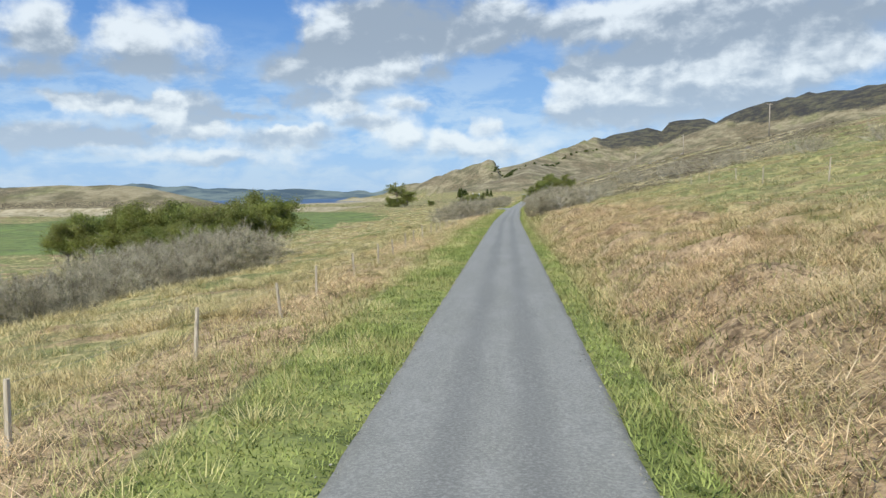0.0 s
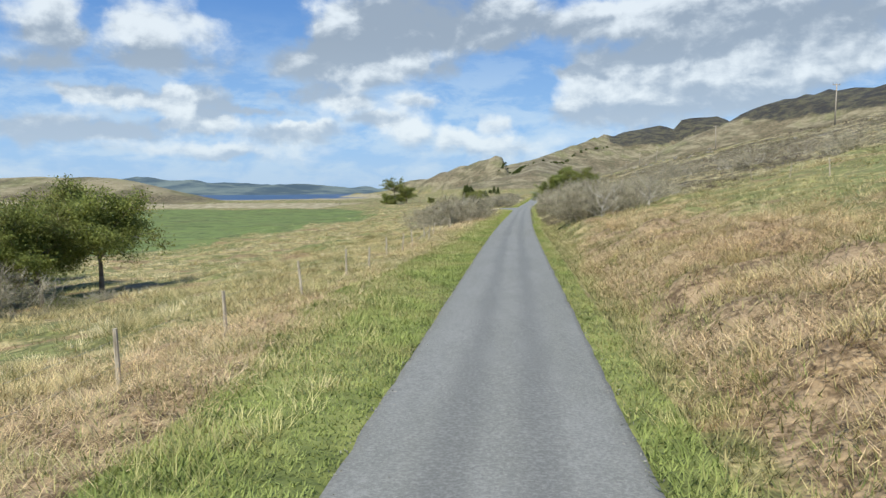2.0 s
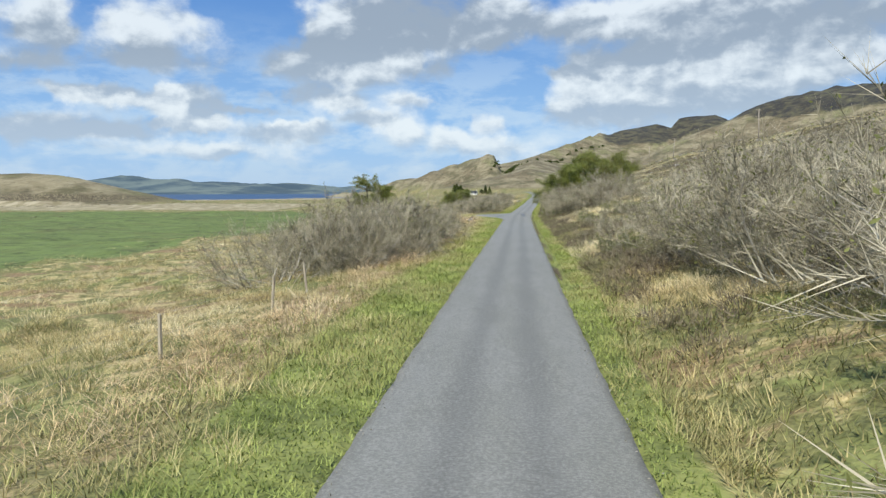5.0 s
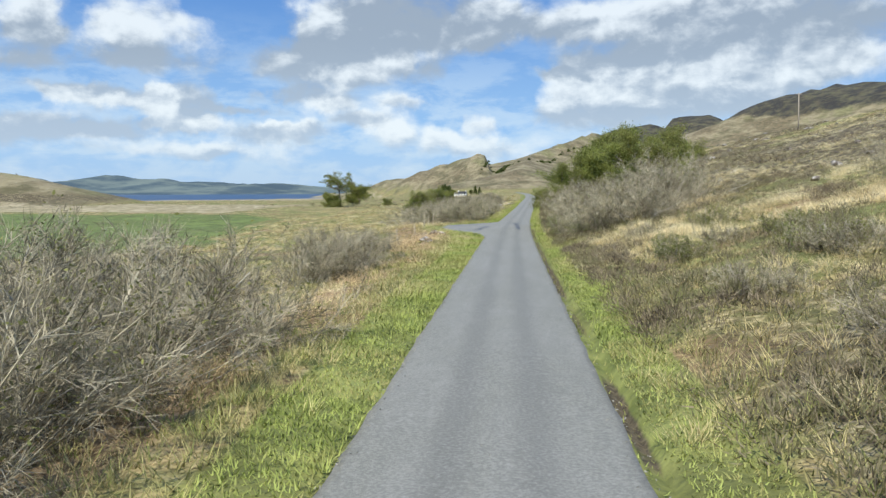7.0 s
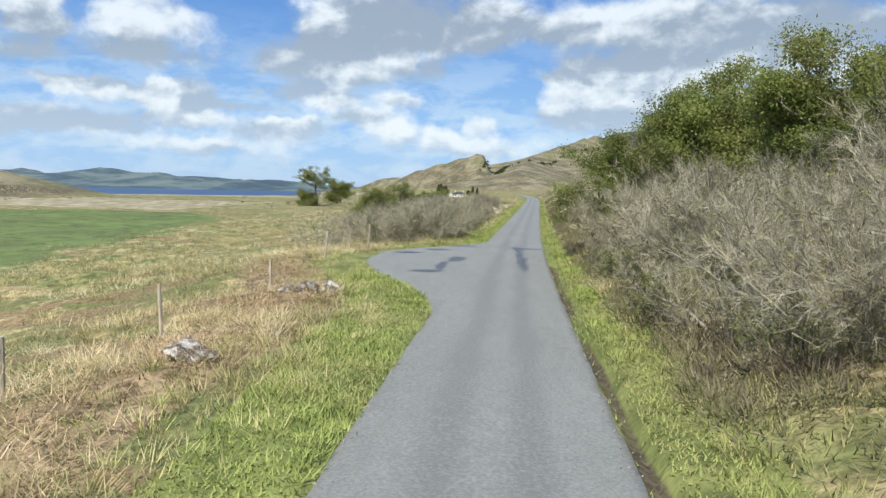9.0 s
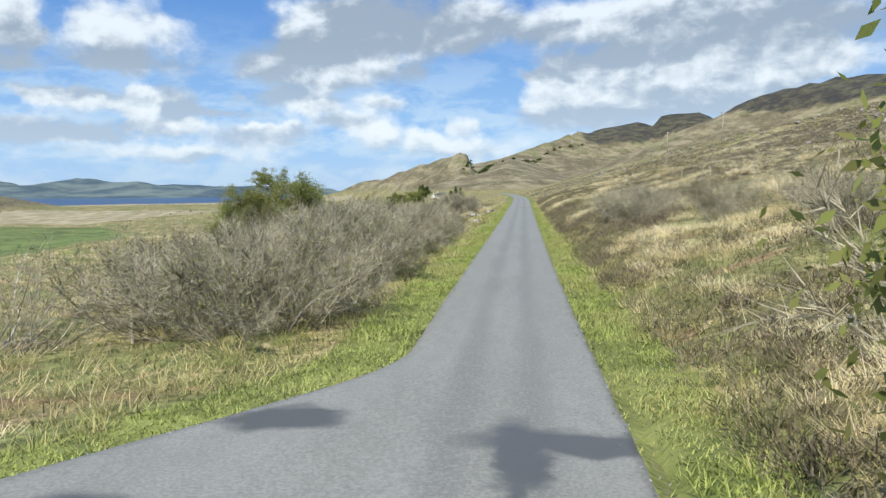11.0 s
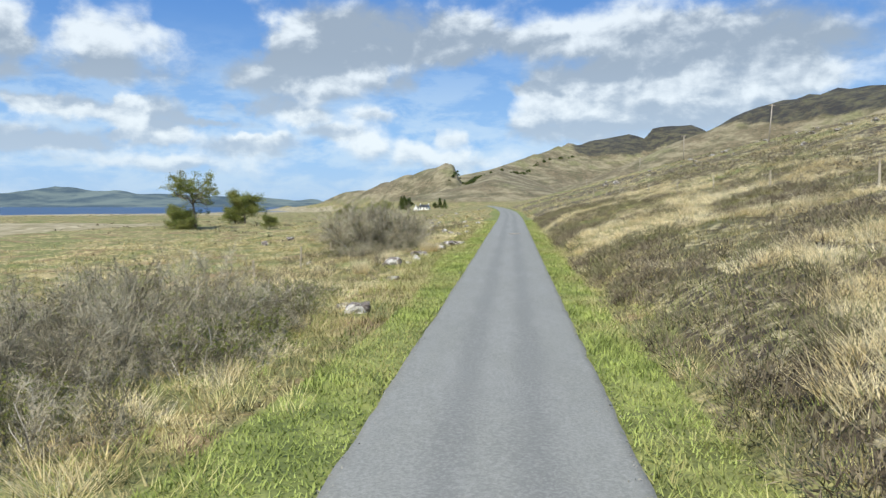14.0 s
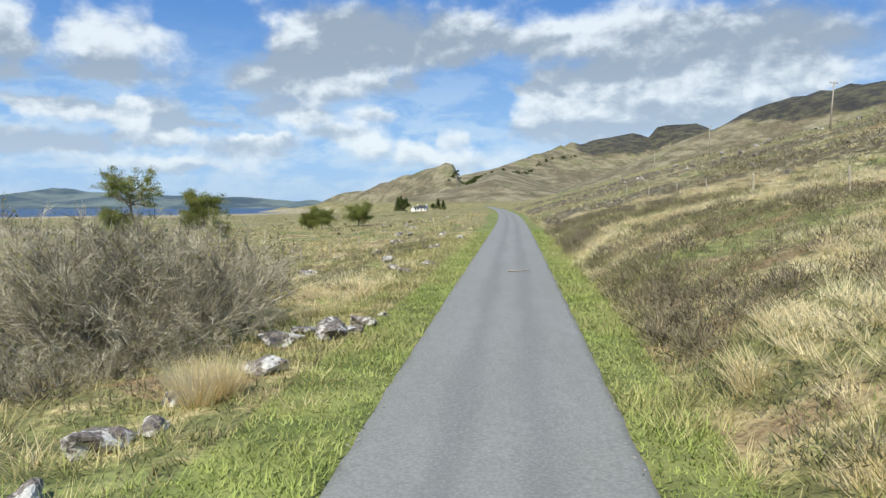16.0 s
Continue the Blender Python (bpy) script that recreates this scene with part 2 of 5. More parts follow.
def land(x, y):
    """The height of the ground, the road's own bed left out."""
    x, y = np.asarray(x, float), np.asarray(y, float)
    u = x - road_x(y)
    z = road_z(y)
    left, right = np.maximum(-u - lay_by(y), 0), np.maximum(u, 0)
    # valley side below the road
    steep = 0.16 - 0.03 * ramp(y, 95, 180)
    drop = steep * np.clip(left - 3.3, 0, 17.5) + (0.06 - 0.01 * ramp(y, 95, 180)) * np.clip(left - 20.8, 0, 30) + 0.004 * np.clip(left - 52, 0, 400)
    # hillside above it
    slope = 0.20 + 0.075 * ramp(y, 60, 180)
    rise = slope * np.clip(right - 2.6, 0, 60) + 0.16 * np.clip(right - 62.6, 0, 70) + 0.10 * np.clip(right - 132.6, 0, 900)
    rise = rise * (1 - 0.75 * ramp(y, 420, 900) * ramp(300 - right, 0, 250))
    rise = rise * (1 - ramp(y, 430, 800) * (1 - ramp(right, 0, 170)))
    bank = 0.45 * ramp(right, 2.6, 4.6) * (1 - ramp(y, 80, 105)) + 0.35 * ramp(right, 2.8, 4.5) * ramp(y, 180, 200)
    ditch = -0.28 * np.clip(0.9 + 0.4 * wave(y / 1.6, 0 * y, 24), 0.4, 1.1) * np.exp(-(((right - 1.66) / 0.14) ** 2)) * ramp(y, 98, 108) * (1 - ramp(y, 178, 190))
    z = z - drop + rise + bank + ditch
    far = ramp(y, 330, 900) * ramp(left, 20, 150)
    z = z - 3.5 * far
    mound = np.maximum(wave(x / 0.55, y / 0.55, 25), 0) + 0.5 * np.maximum(wave(x / 0.3, y / 0.3, 26), 0)
    heap = 0.5 + 0.5 * wave(x / 0.9, y / 0.9, 27)
    z = z + (0.27 * mound * (1 - ramp(y, 85, 100)) + 0.22 * heap * ramp(y, 85, 100)) * ramp(right, 2.6, 3.6) * (1 - ramp(right, 9, 14)) * (y < 320)
    z = z + (0.10 * mound + 0.08 * heap) * ramp(left, 3.6, 4.6) * (1 - ramp(left, 9, 14)) * (y < 320)
    lumps = np.maximum(wave(x / 0.75, y / 0.75, 28), 0) + 0.6 * np.maximum(wave(x / 1.7, y / 1.7, 29), 0)
    z = z + 0.22 * lumps * (ramp(left, 9, 14) * (1 - ramp(left, 40, 60)) + ramp(right, 9, 14) * (1 - ramp(right, 45, 70))) * (1 - ramp(y, 320, 380))
    # loch basin
    shore = 760 + 30 * wave(x / 60, y / 60, 5) + 3.0 * np.clip(x + 320, 0, 130)
    basin = ramp(y - shore, -60, 90) * ramp(-x, 60, 190) * (1 - ramp(y, 2600, 2900))
    z = z - 11 * basin
    for a, b, w, s in RIDGES:
        h = ridge(x, y, a, b, w * (1 + 0.12 * wave(x / 60, y / 60, 11)), s)
        z = np.maximum(z, h)
    high = ramp(z, 35, 110)
    # crag above the valley, with its scarp on the near right side
    dx = x + 25 + 0.10 * (y - 1200)
    crest = np.interp(dx + 5 * rough(x / 14, y / 14, 56, 2), [-310, -180, -138, -103, -67, -32, -8, 3, 9, 16, 70], [-12, 4, 19, 27, 37, 47, 57, 53, 38, 25, -8])
    crag = crest - 40 * (np.abs(y - 1200 + 0.8 * np.minimum(dx, 0)) / 150) ** 1.4 + 1.8 * rough(x / 12, y / 12, 55, 3)
    z = np.maximum(z, crag)
    # rock domes on the skyline, and a dark scarp that steps up to the long crest
    for cx, cy, rx, ry, h in ((268, 1722, 60, 110, 11), (402, 1726, 58, 120, 25)):
        z = z + h * ramp(1.25 - ((x - cx) / rx) ** 2 - ((y - cy) / ry) ** 2 + 0.12 * rough(x / 20, y / 20, 57, 2), 0, 0.9)
    step_ = ramp(z + 5 * rough(x / 45, y / 45, 58, 3), 92, 101) * ramp(x, 285, 345) * (1 - ramp(y, 1270, 1340))
    z = z + 9.5 * step_
    # broken ground
    away = ramp(np.abs(u), 2.2, 7)
    z = z + away * (0.10 * rough(x / 1.3, y / 1.3, 20) + 0.22 * rough(x / 5, y / 5, 30, 2) * ramp(np.abs(u), 5, 16))
    z = z + 1.2 * ramp(np.abs(u), 40, 160) * rough(x / 26, y / 26, 40) * (1 - 0.85 * basin) * (0.25 + 0.75 * ramp(z, -3, 6))
    z = z + 1.6 * rough(x / 42, y / 42, 50, 3) * high
    return z


def ground_z(x, y):
    return float(land(x, y))


def spaced(start, step, growth, most, end):
    out, s = [start], step
    while out[-1] < end:
        out.append(out[-1] + s)
        s = min(s * growth, most)
    return out

# ---- materials of the ground ----
def ground_material():
    mat, n, shader, place = material("ground")
    big = n.noise(place, 0.13, 5.0, 0.6)
    mid = n.noise(place, 0.9, 5.0, 0.62)
    fine = n.noise(place, 9.0, 4.0, 0.65)
    tuft = n.noise(place, 2.3, 3.0, 0.6)
    streak = n.noise(n.mapped(place, (0.35, 0.08, 0.3)), 1.0, 5.0, 0.6)
    grass = n.mix(n.step(mid, 0.35, 0.65), rgb(0.115, 0.135, 0.036), rgb(0.25, 0.265, 0.08))
    straw = n.mix(n.step(fine, 0.3, 0.7), rgb(0.29, 0.225, 0.095), rgb(0.63, 0.51, 0.26))
    patchy = n.noise(n.mapped(place, (0.16, 0.42, 0.3)), 1.0, 5.0, 0.62)
    rust = n.mix(n.step(fine, 0.3, 0.7), rgb(0.13, 0.08, 0.042), rgb(0.36, 0.235, 0.13))
    rushy = n.mix(n.step(n.math("ADD", n.math("MULTIPLY", big, 0.35), n.math("ADD", n.math("MULTIPLY", mid, 0.45), n.math("MULTIPLY", tuft, 0.2))), 0.485, 0.56), n.mix(n.step(fine, 0.35, 0.65), rgb(0.105, 0.105, 0.037), rgb(0.22, 0.21, 0.08)), straw)
    rushy = n.mix(n.math("MULTIPLY", n.step(patchy, 0.53, 0.61), 0.8), rushy, rust)
    rushy = n.mix(n.math("MULTIPLY", n.step(patchy, 0.50, 0.41), 0.75), rushy, n.mix(n.step(tuft, 0.4, 0.6), rgb(0.085, 0.10, 0.03), rgb(0.24, 0.26, 0.085)))
    bracken = n.mix(n.step(n.math("ADD", n.math("MULTIPLY", fine, 0.5), n.math("MULTIPLY", tuft, 0.5)), 0.40, 0.58), rgb(0.12, 0.078, 0.042), rgb(0.40, 0.285, 0.165))
    heather = n.mix(n.step(n.math("ADD", n.math("MULTIPLY", mid, 0.4), n.math("MULTIPLY", tuft, 0.6)), 0.48, 0.59), rgb(0.07, 0.053, 0.034), n.mix(n.step(fine, 0.35, 0.65), rgb(0.19, 0.17, 0.075), rgb(0.46, 0.385, 0.235)))
    swath = n.noise(n.mapped(place, (0.2, 0.28, 0.1)), 1.0, 8.0, 0.72)
    meadow = n.mix(n.step(swath, 0.40, 0.6), n.mix(n.step(tuft, 0.52, 0.62), rgb(0.125, 0.16, 0.048), rgb(0.085, 0.11, 0.038)), rgb(0.155, 0.20, 0.06))
    rushes = n.noise(n.mapped(place, (0.28, 0.5, 0.3)), 1.0, 6.0, 0.7)
    meadow = n.mix(n.math("MULTIPLY", n.step(rushes, 0.53, 0.60), 0.7), meadow, rgb(0.06, 0.07, 0.028))
    bleached = n.mix(n.step(streak, 0.4, 0.62), rgb(0.26, 0.22, 0.12), rgb(0.43, 0.365, 0.24))
    wide = n.noise(n.mapped(place, (0.02, 0.012, 0.03)), 1.0, 8.0, 0.66)
    broken = n.noise(n.mapped(place, (0.045, 0.03, 0.09)), 1.0, 9.0, 0.68)
    tussocky = n.noise(n.mapped(place, (0.3, 0.12, 0.3)), 1.0, 5.0, 0.7)
    hill = n.mix(n.step(broken, 0.40, 0.60), rgb(0.115, 0.10, 0.052), rgb(0.285, 0.24, 0.145))
    hill = n.mix(n.math("MULTIPLY", n.step(wide, 0.50, 0.60), 0.7), hill, n.mix(n.step(tussocky, 0.38, 0.62), rgb(0.09, 0.075, 0.042), rgb(0.20, 0.15, 0.085)))
    hill = n.mix(n.math("MULTIPLY", n.step(wide, 0.47, 0.38), 0.65), hill, n.mix(n.step(tussocky, 0.36, 0.64), rgb(0.14, 0.14, 0.058), rgb(0.25, 0.235, 0.105)))
    hill = n.mix(n.math("MULTIPLY", n.step(tussocky, 0.58, 0.70), 0.55), hill, rgb(0.36, 0.325, 0.235))
    hill = n.mix(n.math("MULTIPLY", n.step(tussocky, 0.42, 0.32), 0.6), hill, rgb(0.055, 0.052, 0.03))
    pasture = n.mix(n.step(streak, 0.35, 0.65), rgb(0.15, 0.165, 0.05), rgb(0.29, 0.275, 0.10))
    crack = n.noise(n.mapped(place, (0.05, 0.05, 0.16)), 1.0, 7.0, 0.7)
    stone = n.mix(n.step(crack, 0.42, 0.6), rgb(0.035, 0.033, 0.03), n.mix(n.step(streak, 0.35, 0.65), rgb(0.075, 0.066, 0.05), rgb(0.11, 0.105, 0.055)))
    colour = rushy
    # the soil of the right-hand ditch is coloured dark for the shade in it
    for name, paint, low, high in (("hill", hill, 0.35, 0.65), ("pasture", pasture, 0.4, 0.6), ("heather", heather, 0.35, 0.65), ("bracken", bracken, 0.35, 0.65), ("bleached", bleached, 0.4, 0.6), ("meadow", meadow, 0.4, 0.6), ("verge", grass, 0.35, 0.6), ("mud", n.mix(n.step(fine, 0.35, 0.65), rgb(0.05, 0.04, 0.027), rgb(0.13, 0.105, 0.065)), 0.4, 0.6), ("stone", stone, 0.4, 0.6)):
        edge = n.math("ADD", n.attr(name), n.math("MULTIPLY", n.math("SUBTRACT", n.math("ADD", n.math("MULTIPLY", mid, 0.6), n.math("MULTIPLY", big, 0.4)), 0.5), 0.9))
        colour = n.mix(n.step(n.math("MULTIPLY", edge, n.step(n.attr(name), 0.0, 0.12)), low, high), colour, paint)
    colour = n.mix(n.math("MULTIPLY", n.step(big, 0.45, 0.7), 0.35), colour, rgb(0.11, 0.085, 0.04))
    n.link(shader, "Base Color", colour)
    bumped(n, shader, n.math("ADD", n.math("ADD", n.math("MULTIPLY", fine, 0.07), mid), n.math("MULTIPLY", tuft, 0.35)), 0.8, 0.3)
    return mat


def asphalt_material():
    mat, n, shader, place = material("asphalt", 0.85, 0.35)
    across = n.attr("across")
    chips = n.noise(place, 130.0, 3.0, 0.7)
    grit = n.put("ShaderNodeTexVoronoi", {"Vector": place, "Scale": 75.0}, 0)
    patch = n.noise(n.mapped(place, (1.0, 0.22, 1.0)), 1.3, 4.0, 0.55)
    # two worn wheel tracks, darker and smoother
    tracks = n.math("ABSOLUTE", n.math("SUBTRACT", n.math("ABSOLUTE", n.math("SUBTRACT", across, 0.02)), 0.31))
    worn = n.math("SUBTRACT", 1.0, n.step(n.math("ADD", tracks, n.math("MULTIPLY", n.math("SUBTRACT", patch, 0.5), 0.25)), 0.02, 0.26))
    colour = n.mix(n.step(chips, 0.35, 0.7), rgb(0.145, 0.142, 0.121), rgb(0.275, 0.269, 0.231))
    colour = n.mix(n.math("MULTIPLY", n.step(patch, 0.35, 0.7), 0.4), colour, rgb(0.26, 0.253, 0.234))
    colour = n.mix(n.math("MULTIPLY", worn, 0.62), colour, rgb(0.128, 0.126, 0.114))
    blot = n.noise(n.mapped(place, (1.0, 0.45, 1.0)), 5.0, 5.0, 0.65)
    colour = n.mix(n.math("MULTIPLY", n.step(blot, 0.42, 0.62), 0.32), colour, rgb(0.155, 0.152, 0.135))
    speck = n.noise(place, 24.0, 5.0, 0.75)
    colour = n.mix(n.math("MULTIPLY", n.step(speck, 0.46, 0.66), 0.3), colour, rgb(0.40, 0.39, 0.36))
    colour = n.mix(n.math("MULTIPLY", n.step(speck, 0.54, 0.36), 0.35), colour, rgb(0.10, 0.098, 0.092))
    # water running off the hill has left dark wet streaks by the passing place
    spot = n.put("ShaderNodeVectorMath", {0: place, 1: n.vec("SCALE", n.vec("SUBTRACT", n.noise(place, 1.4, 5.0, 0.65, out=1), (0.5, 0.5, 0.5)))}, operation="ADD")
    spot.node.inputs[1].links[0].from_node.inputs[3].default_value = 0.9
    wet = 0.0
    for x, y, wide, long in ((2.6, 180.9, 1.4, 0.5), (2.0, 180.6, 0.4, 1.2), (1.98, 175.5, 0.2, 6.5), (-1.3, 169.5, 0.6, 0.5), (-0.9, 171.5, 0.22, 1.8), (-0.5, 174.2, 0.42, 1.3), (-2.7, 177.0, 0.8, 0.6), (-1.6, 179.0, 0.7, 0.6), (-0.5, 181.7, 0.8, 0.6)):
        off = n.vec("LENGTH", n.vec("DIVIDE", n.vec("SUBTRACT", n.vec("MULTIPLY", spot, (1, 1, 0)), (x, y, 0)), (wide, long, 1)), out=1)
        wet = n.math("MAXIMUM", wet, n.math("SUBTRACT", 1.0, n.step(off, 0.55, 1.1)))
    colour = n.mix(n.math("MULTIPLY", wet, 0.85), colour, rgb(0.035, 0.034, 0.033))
    n.link(shader, "Roughness", n.math("SUBTRACT", 0.85, n.math("MULTIPLY", wet, 0.4)))
    dirt = n.step(n.math("ADD", n.math("ABSOLUTE", across), n.math("MULTIPLY", n.noise(place, 2.2, 4.0), 0.25)), 1.0, 1.13)
    colour = n.mix(n.math("MULTIPLY", dirt, 0.22), colour, rgb(0.115, 0.105, 0.085))
    along_ = mat.node_tree.nodes.new("ShaderNodeSeparateXYZ")
    n.link(along_, 0, place)
    colour = n.mix(n.math("MULTIPLY", n.step(along_.outputs[1], 80.0, 170.0), 0.10), colour, rgb(0.40, 0.395, 0.365))
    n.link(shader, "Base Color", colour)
    bumped(n, shader, n.math("ADD", chips, n.math("MULTIPLY", grit, 0.6)), 0.4, 0.007)
    return mat


def water_material():
    mat, n, shader, place = material("water", 0.12, 0.5)
    ripple = n.noise(n.mapped(place, (0.05, 0.2, 0.2)), 1.0, 4.0, 0.6)
    n.link(shader, "Base Color", n.mix(ripple, rgb(0.03, 0.06, 0.11), rgb(0.05, 0.09, 0.15)))
    shader.inputs["Roughness"].default_value = 0.45
    bumped(n, shader, ripple, 0.4, 1.0)
    return mat


GROUND, ASPHALT, WATERY = ground_material(), asphalt_material(), water_material()


def grid_mesh(name, xs, ys, zs, mat):
    """A mesh over a grid of places; xs, ys, zs are arrays of rows by columns."""
    rows, cols = xs.shape
    co = np.stack([xs, ys, zs], -1).reshape(-1, 3).astype(np.float32)
    at = np.arange(rows * cols).reshape(rows, cols)
    quads = np.stack([at[:-1, :-1], at[:-1, 1:], at[1:, 1:], at[1:, :-1]], -1).reshape(-1, 4)
    return quick_mesh(name, co, quads, mat)


def quick_mesh(name, co, faces, mat, smooth=True):
    me = bpy.data.meshes.new(name)
    count, corners = faces.shape
    me.vertices.add(len(co))
    me.vertices.foreach_set("co", np.ascontiguousarray(co, np.float32).ravel())
    me.loops.add(count * corners)
    me.loops.foreach_set("vertex_index", np.ascontiguousarray(faces, np.int32).ravel())
    me.polygons.add(count)
    me.polygons.foreach_set("loop_start", np.arange(0, count * corners, corners, dtype=np.int32))
    me.polygons.foreach_set("use_smooth", np.full(count, smooth))
    me.update(calc_edges=True)
    if mat:
        me.materials.append(mat)
    return me


def layer(me, name, values):
    a = me.attributes.new(name, "FLOAT", "POINT")
    a.data.foreach_set("value", np.ascontiguousarray(values, np.float32).ravel())


def zones(x, y, z):
    """What grows where: strengths from 0 to 1."""
    u = x - road_x(y)
    left, right = np.maximum(-u - lay_by(y), 0), np.maximum(u, 0)
    near_l = 3.25 + 1.2 * ramp(y, 42, 54) * (1 - ramp(y, 64, 76)) + 0.5 * wave(y / 6, 0 * y, 70) - 0.4 * ramp(y, 90, 120)
    near_r = 2.12 + 0.2 * wave(y / 5, 0 * y, 71) + 0.65 * ramp(y, 95, 120) - 0.35 * ramp(y, 214, 234)
    verge = np.where(u < 0, 1 - ramp(left, near_l - 0.5, near_l + 0.5), 1 - ramp(right, near_r - 0.4, near_r + 0.4))
    brk_r = ramp(right, 2.2, 3.0) * (1 - ramp(right, 6.5, 11)) * (1 - ramp(y, 62, 80))
    brk_l = ramp(left, 3.2, 3.9) * (1 - ramp(left, 6.0 - 1.2 * ramp(y, 40, 60), 9.0 - 1.5 * ramp(y, 40, 60))) * (1 - 0.4 * ramp(y, 45, 60) * (1 - ramp(y, 92, 104))) * (1 - ramp(y, 178, 190))
    heath = ramp(right, 2.6, 3.4) * ramp(y, 92, 112) * (0.62 + 0.30 * wave(x / 7, y / 7, 72)) * (1 - 0.7 * ramp(right, 90, 160)) * (1 - ramp(y, 360, 540))
    knoll = 1 - ramp(np.hypot(x + 290, (y - 440) * 1.2), 100, 170)
    heath = heath + 0.75 * knoll * np.clip(0.45 + 0.7 * wave(x / 26 + z / 3, z / 1.6, 74), 0, 1)
    green_slope = ramp(right, 5, 12) * (1 - ramp(y, 100, 180)) * 0.75
    meadow = ramp(left + 4 * rough(x / 9, y / 9, 73, 3) - np.maximum(45 - 0.23 * (y - 120), 25 + 0.27 * (y - 168)), -3, 5) * (1 - ramp(left, 150, 190)) * ramp(y, 95, 112) * (1 - ramp(y, 290, 312))
    hill = np.maximum(np.maximum(ramp(right, 60, 140), ramp(z, 12, 30)), np.maximum(1 - ramp(np.hypot(x + 290, (y - 440) * 1.2), 90, 150), ramp(y, 470, 640) * (0.35 + 0.65 * ramp(z, 2, 8)))) * 0.9
    pasture = ramp(right, 42, 60) * (1 - ramp(right, 120, 170)) * ramp(y, 200, 280) * (1 - ramp(y, 560, 700))
    dz = np.abs(np.gradient(z, axis=0)) / np.maximum(np.abs(np.gradient(y, axis=0)), 0.01) + np.abs(np.gradient(z, axis=1)) / np.maximum(np.abs(np.gradient(x, axis=1)), 0.01)
    strip = (ramp(left, 70, 92) * ramp(y, 303, 318) * (1 - ramp(y, 395, 440)) + ramp(left, 150, 200) * ramp(y, 600, 660)) * (1 - ramp(z, -3.2, -1)) * 0.85
    stone = ramp(dz, 1.7, 2.3) * ramp(z, 22, 34) + 0.95 * ramp(z + 7 * rough(x / 38, y / 38, 59, 3), 92, 106) * ramp(x, 150, 230)
    # the ditch strip marks where shade is painted along the right road edge
    return {"verge": verge * (1 - ramp(y, 560, 640)) + 0.55 * green_slope, "bracken": 0.8 * (brk_r + brk_l), "heather": np.clip(heath, 0, 1), "meadow": meadow * (1 - strip), "bleached": strip, "mud": 0.9 * np.clip(0.9 + 0.5 * wave(y / 1.6, 0 * y, 24), 0.45, 1) * np.exp(-(((right - 1.63) / 0.15) ** 2)) * ramp(y, 98, 108) * (1 - ramp(y, 178, 190)), "hill": hill, "stone": stone, "pasture": pasture}


def build_ground():
    side = [0.0, 0.5, 1.0] + spaced(1.3, 0.13, 1.0, 0.13, 2.6)[:-1] + spaced(2.6, 0.3, 1.0, 0.3, 7.0)[:-1] + spaced(7.0, 0.4, 1.05, 50, 4300)
    us = np.array([-v for v in side[:0:-1]] + side)
    ys = np.array([-140.0, -90, -60, -40, -30, -22, -16] + spaced(-12.0, 0.6, 1.0, 0.6, 290) + spaced(290.7, 0.7, 1.035, 45, 4700))
    u, y = np.meshgrid(us, ys)
    x = road_x(y) + u
    z = land(x, y)
    bed = 1 - ramp(np.abs(u) - lay_by(y) * (u < 0), 1.3, 1.7)
    z = z - 0.06 * bed * (y < 1100)
    me = grid_mesh("ground", x, y, z, GROUND)
    for name, values in zones(x, y, z).items():
        layer(me, name, values)
    tagged(new("ground", me), "rough moorland, hillside and valley floor of grass, bracken and heather", "ground", kind="structure")


def build_road():
    ys = np.array(spaced(-60.0, 0.4, 1.0, 0.4, 330) + spaced(331, 0.6, 1.02, 8, 640))
    shares = np.array([-1.03, -1.0, -0.93, -0.8, -0.6, -0.4, -0.2, 0, 0.2, 0.4, 0.6, 0.8, 0.93, 1.0, 1.03])
    s, y = np.meshgrid(shares, ys)
    ragged_l = 0.018 * rough(y / 0.3, 0 * y + 3, 80)
    ragged_r = 0.015 * rough(y / 0.3, 0 * y + 9, 84)
    half = np.where(s < 0, HALF + ragged_l + lay_by(y), HALF + ragged_r)
    u = s * half
    z = road_z(y) + 0.02 + 0.035 * (1 - np.minimum(np.abs(s), 1.0) ** 2) + 0.006 * rough(u * 2, y / 2, 88)
    z = z - 0.16 * (np.abs(s) > 1.01)
    me = grid_mesh("road", road_x(y) + u, y, z, ASPHALT)
    wide = lay_by(y) > 0.3
    layer(me, "across", np.where(wide & (np.abs(s) < 0.96), np.clip(u / HALF, -0.8, 0.95), np.where(wide, s, u / HALF)))
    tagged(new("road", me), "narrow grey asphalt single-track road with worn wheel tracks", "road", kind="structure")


def build_water():
    ys = np.array(spaced(560.0, 12, 1.06, 120, 3400))
    xs = np.linspace(-3600, 60, 40)
    x, y = np.meshgrid(xs, ys)
    me = grid_mesh("loch_water", x, y, 0 * x + WATER, WATERY)
    tagged(new("water", me), "blue wind-rippled loch below the hills", "water", kind="structure")


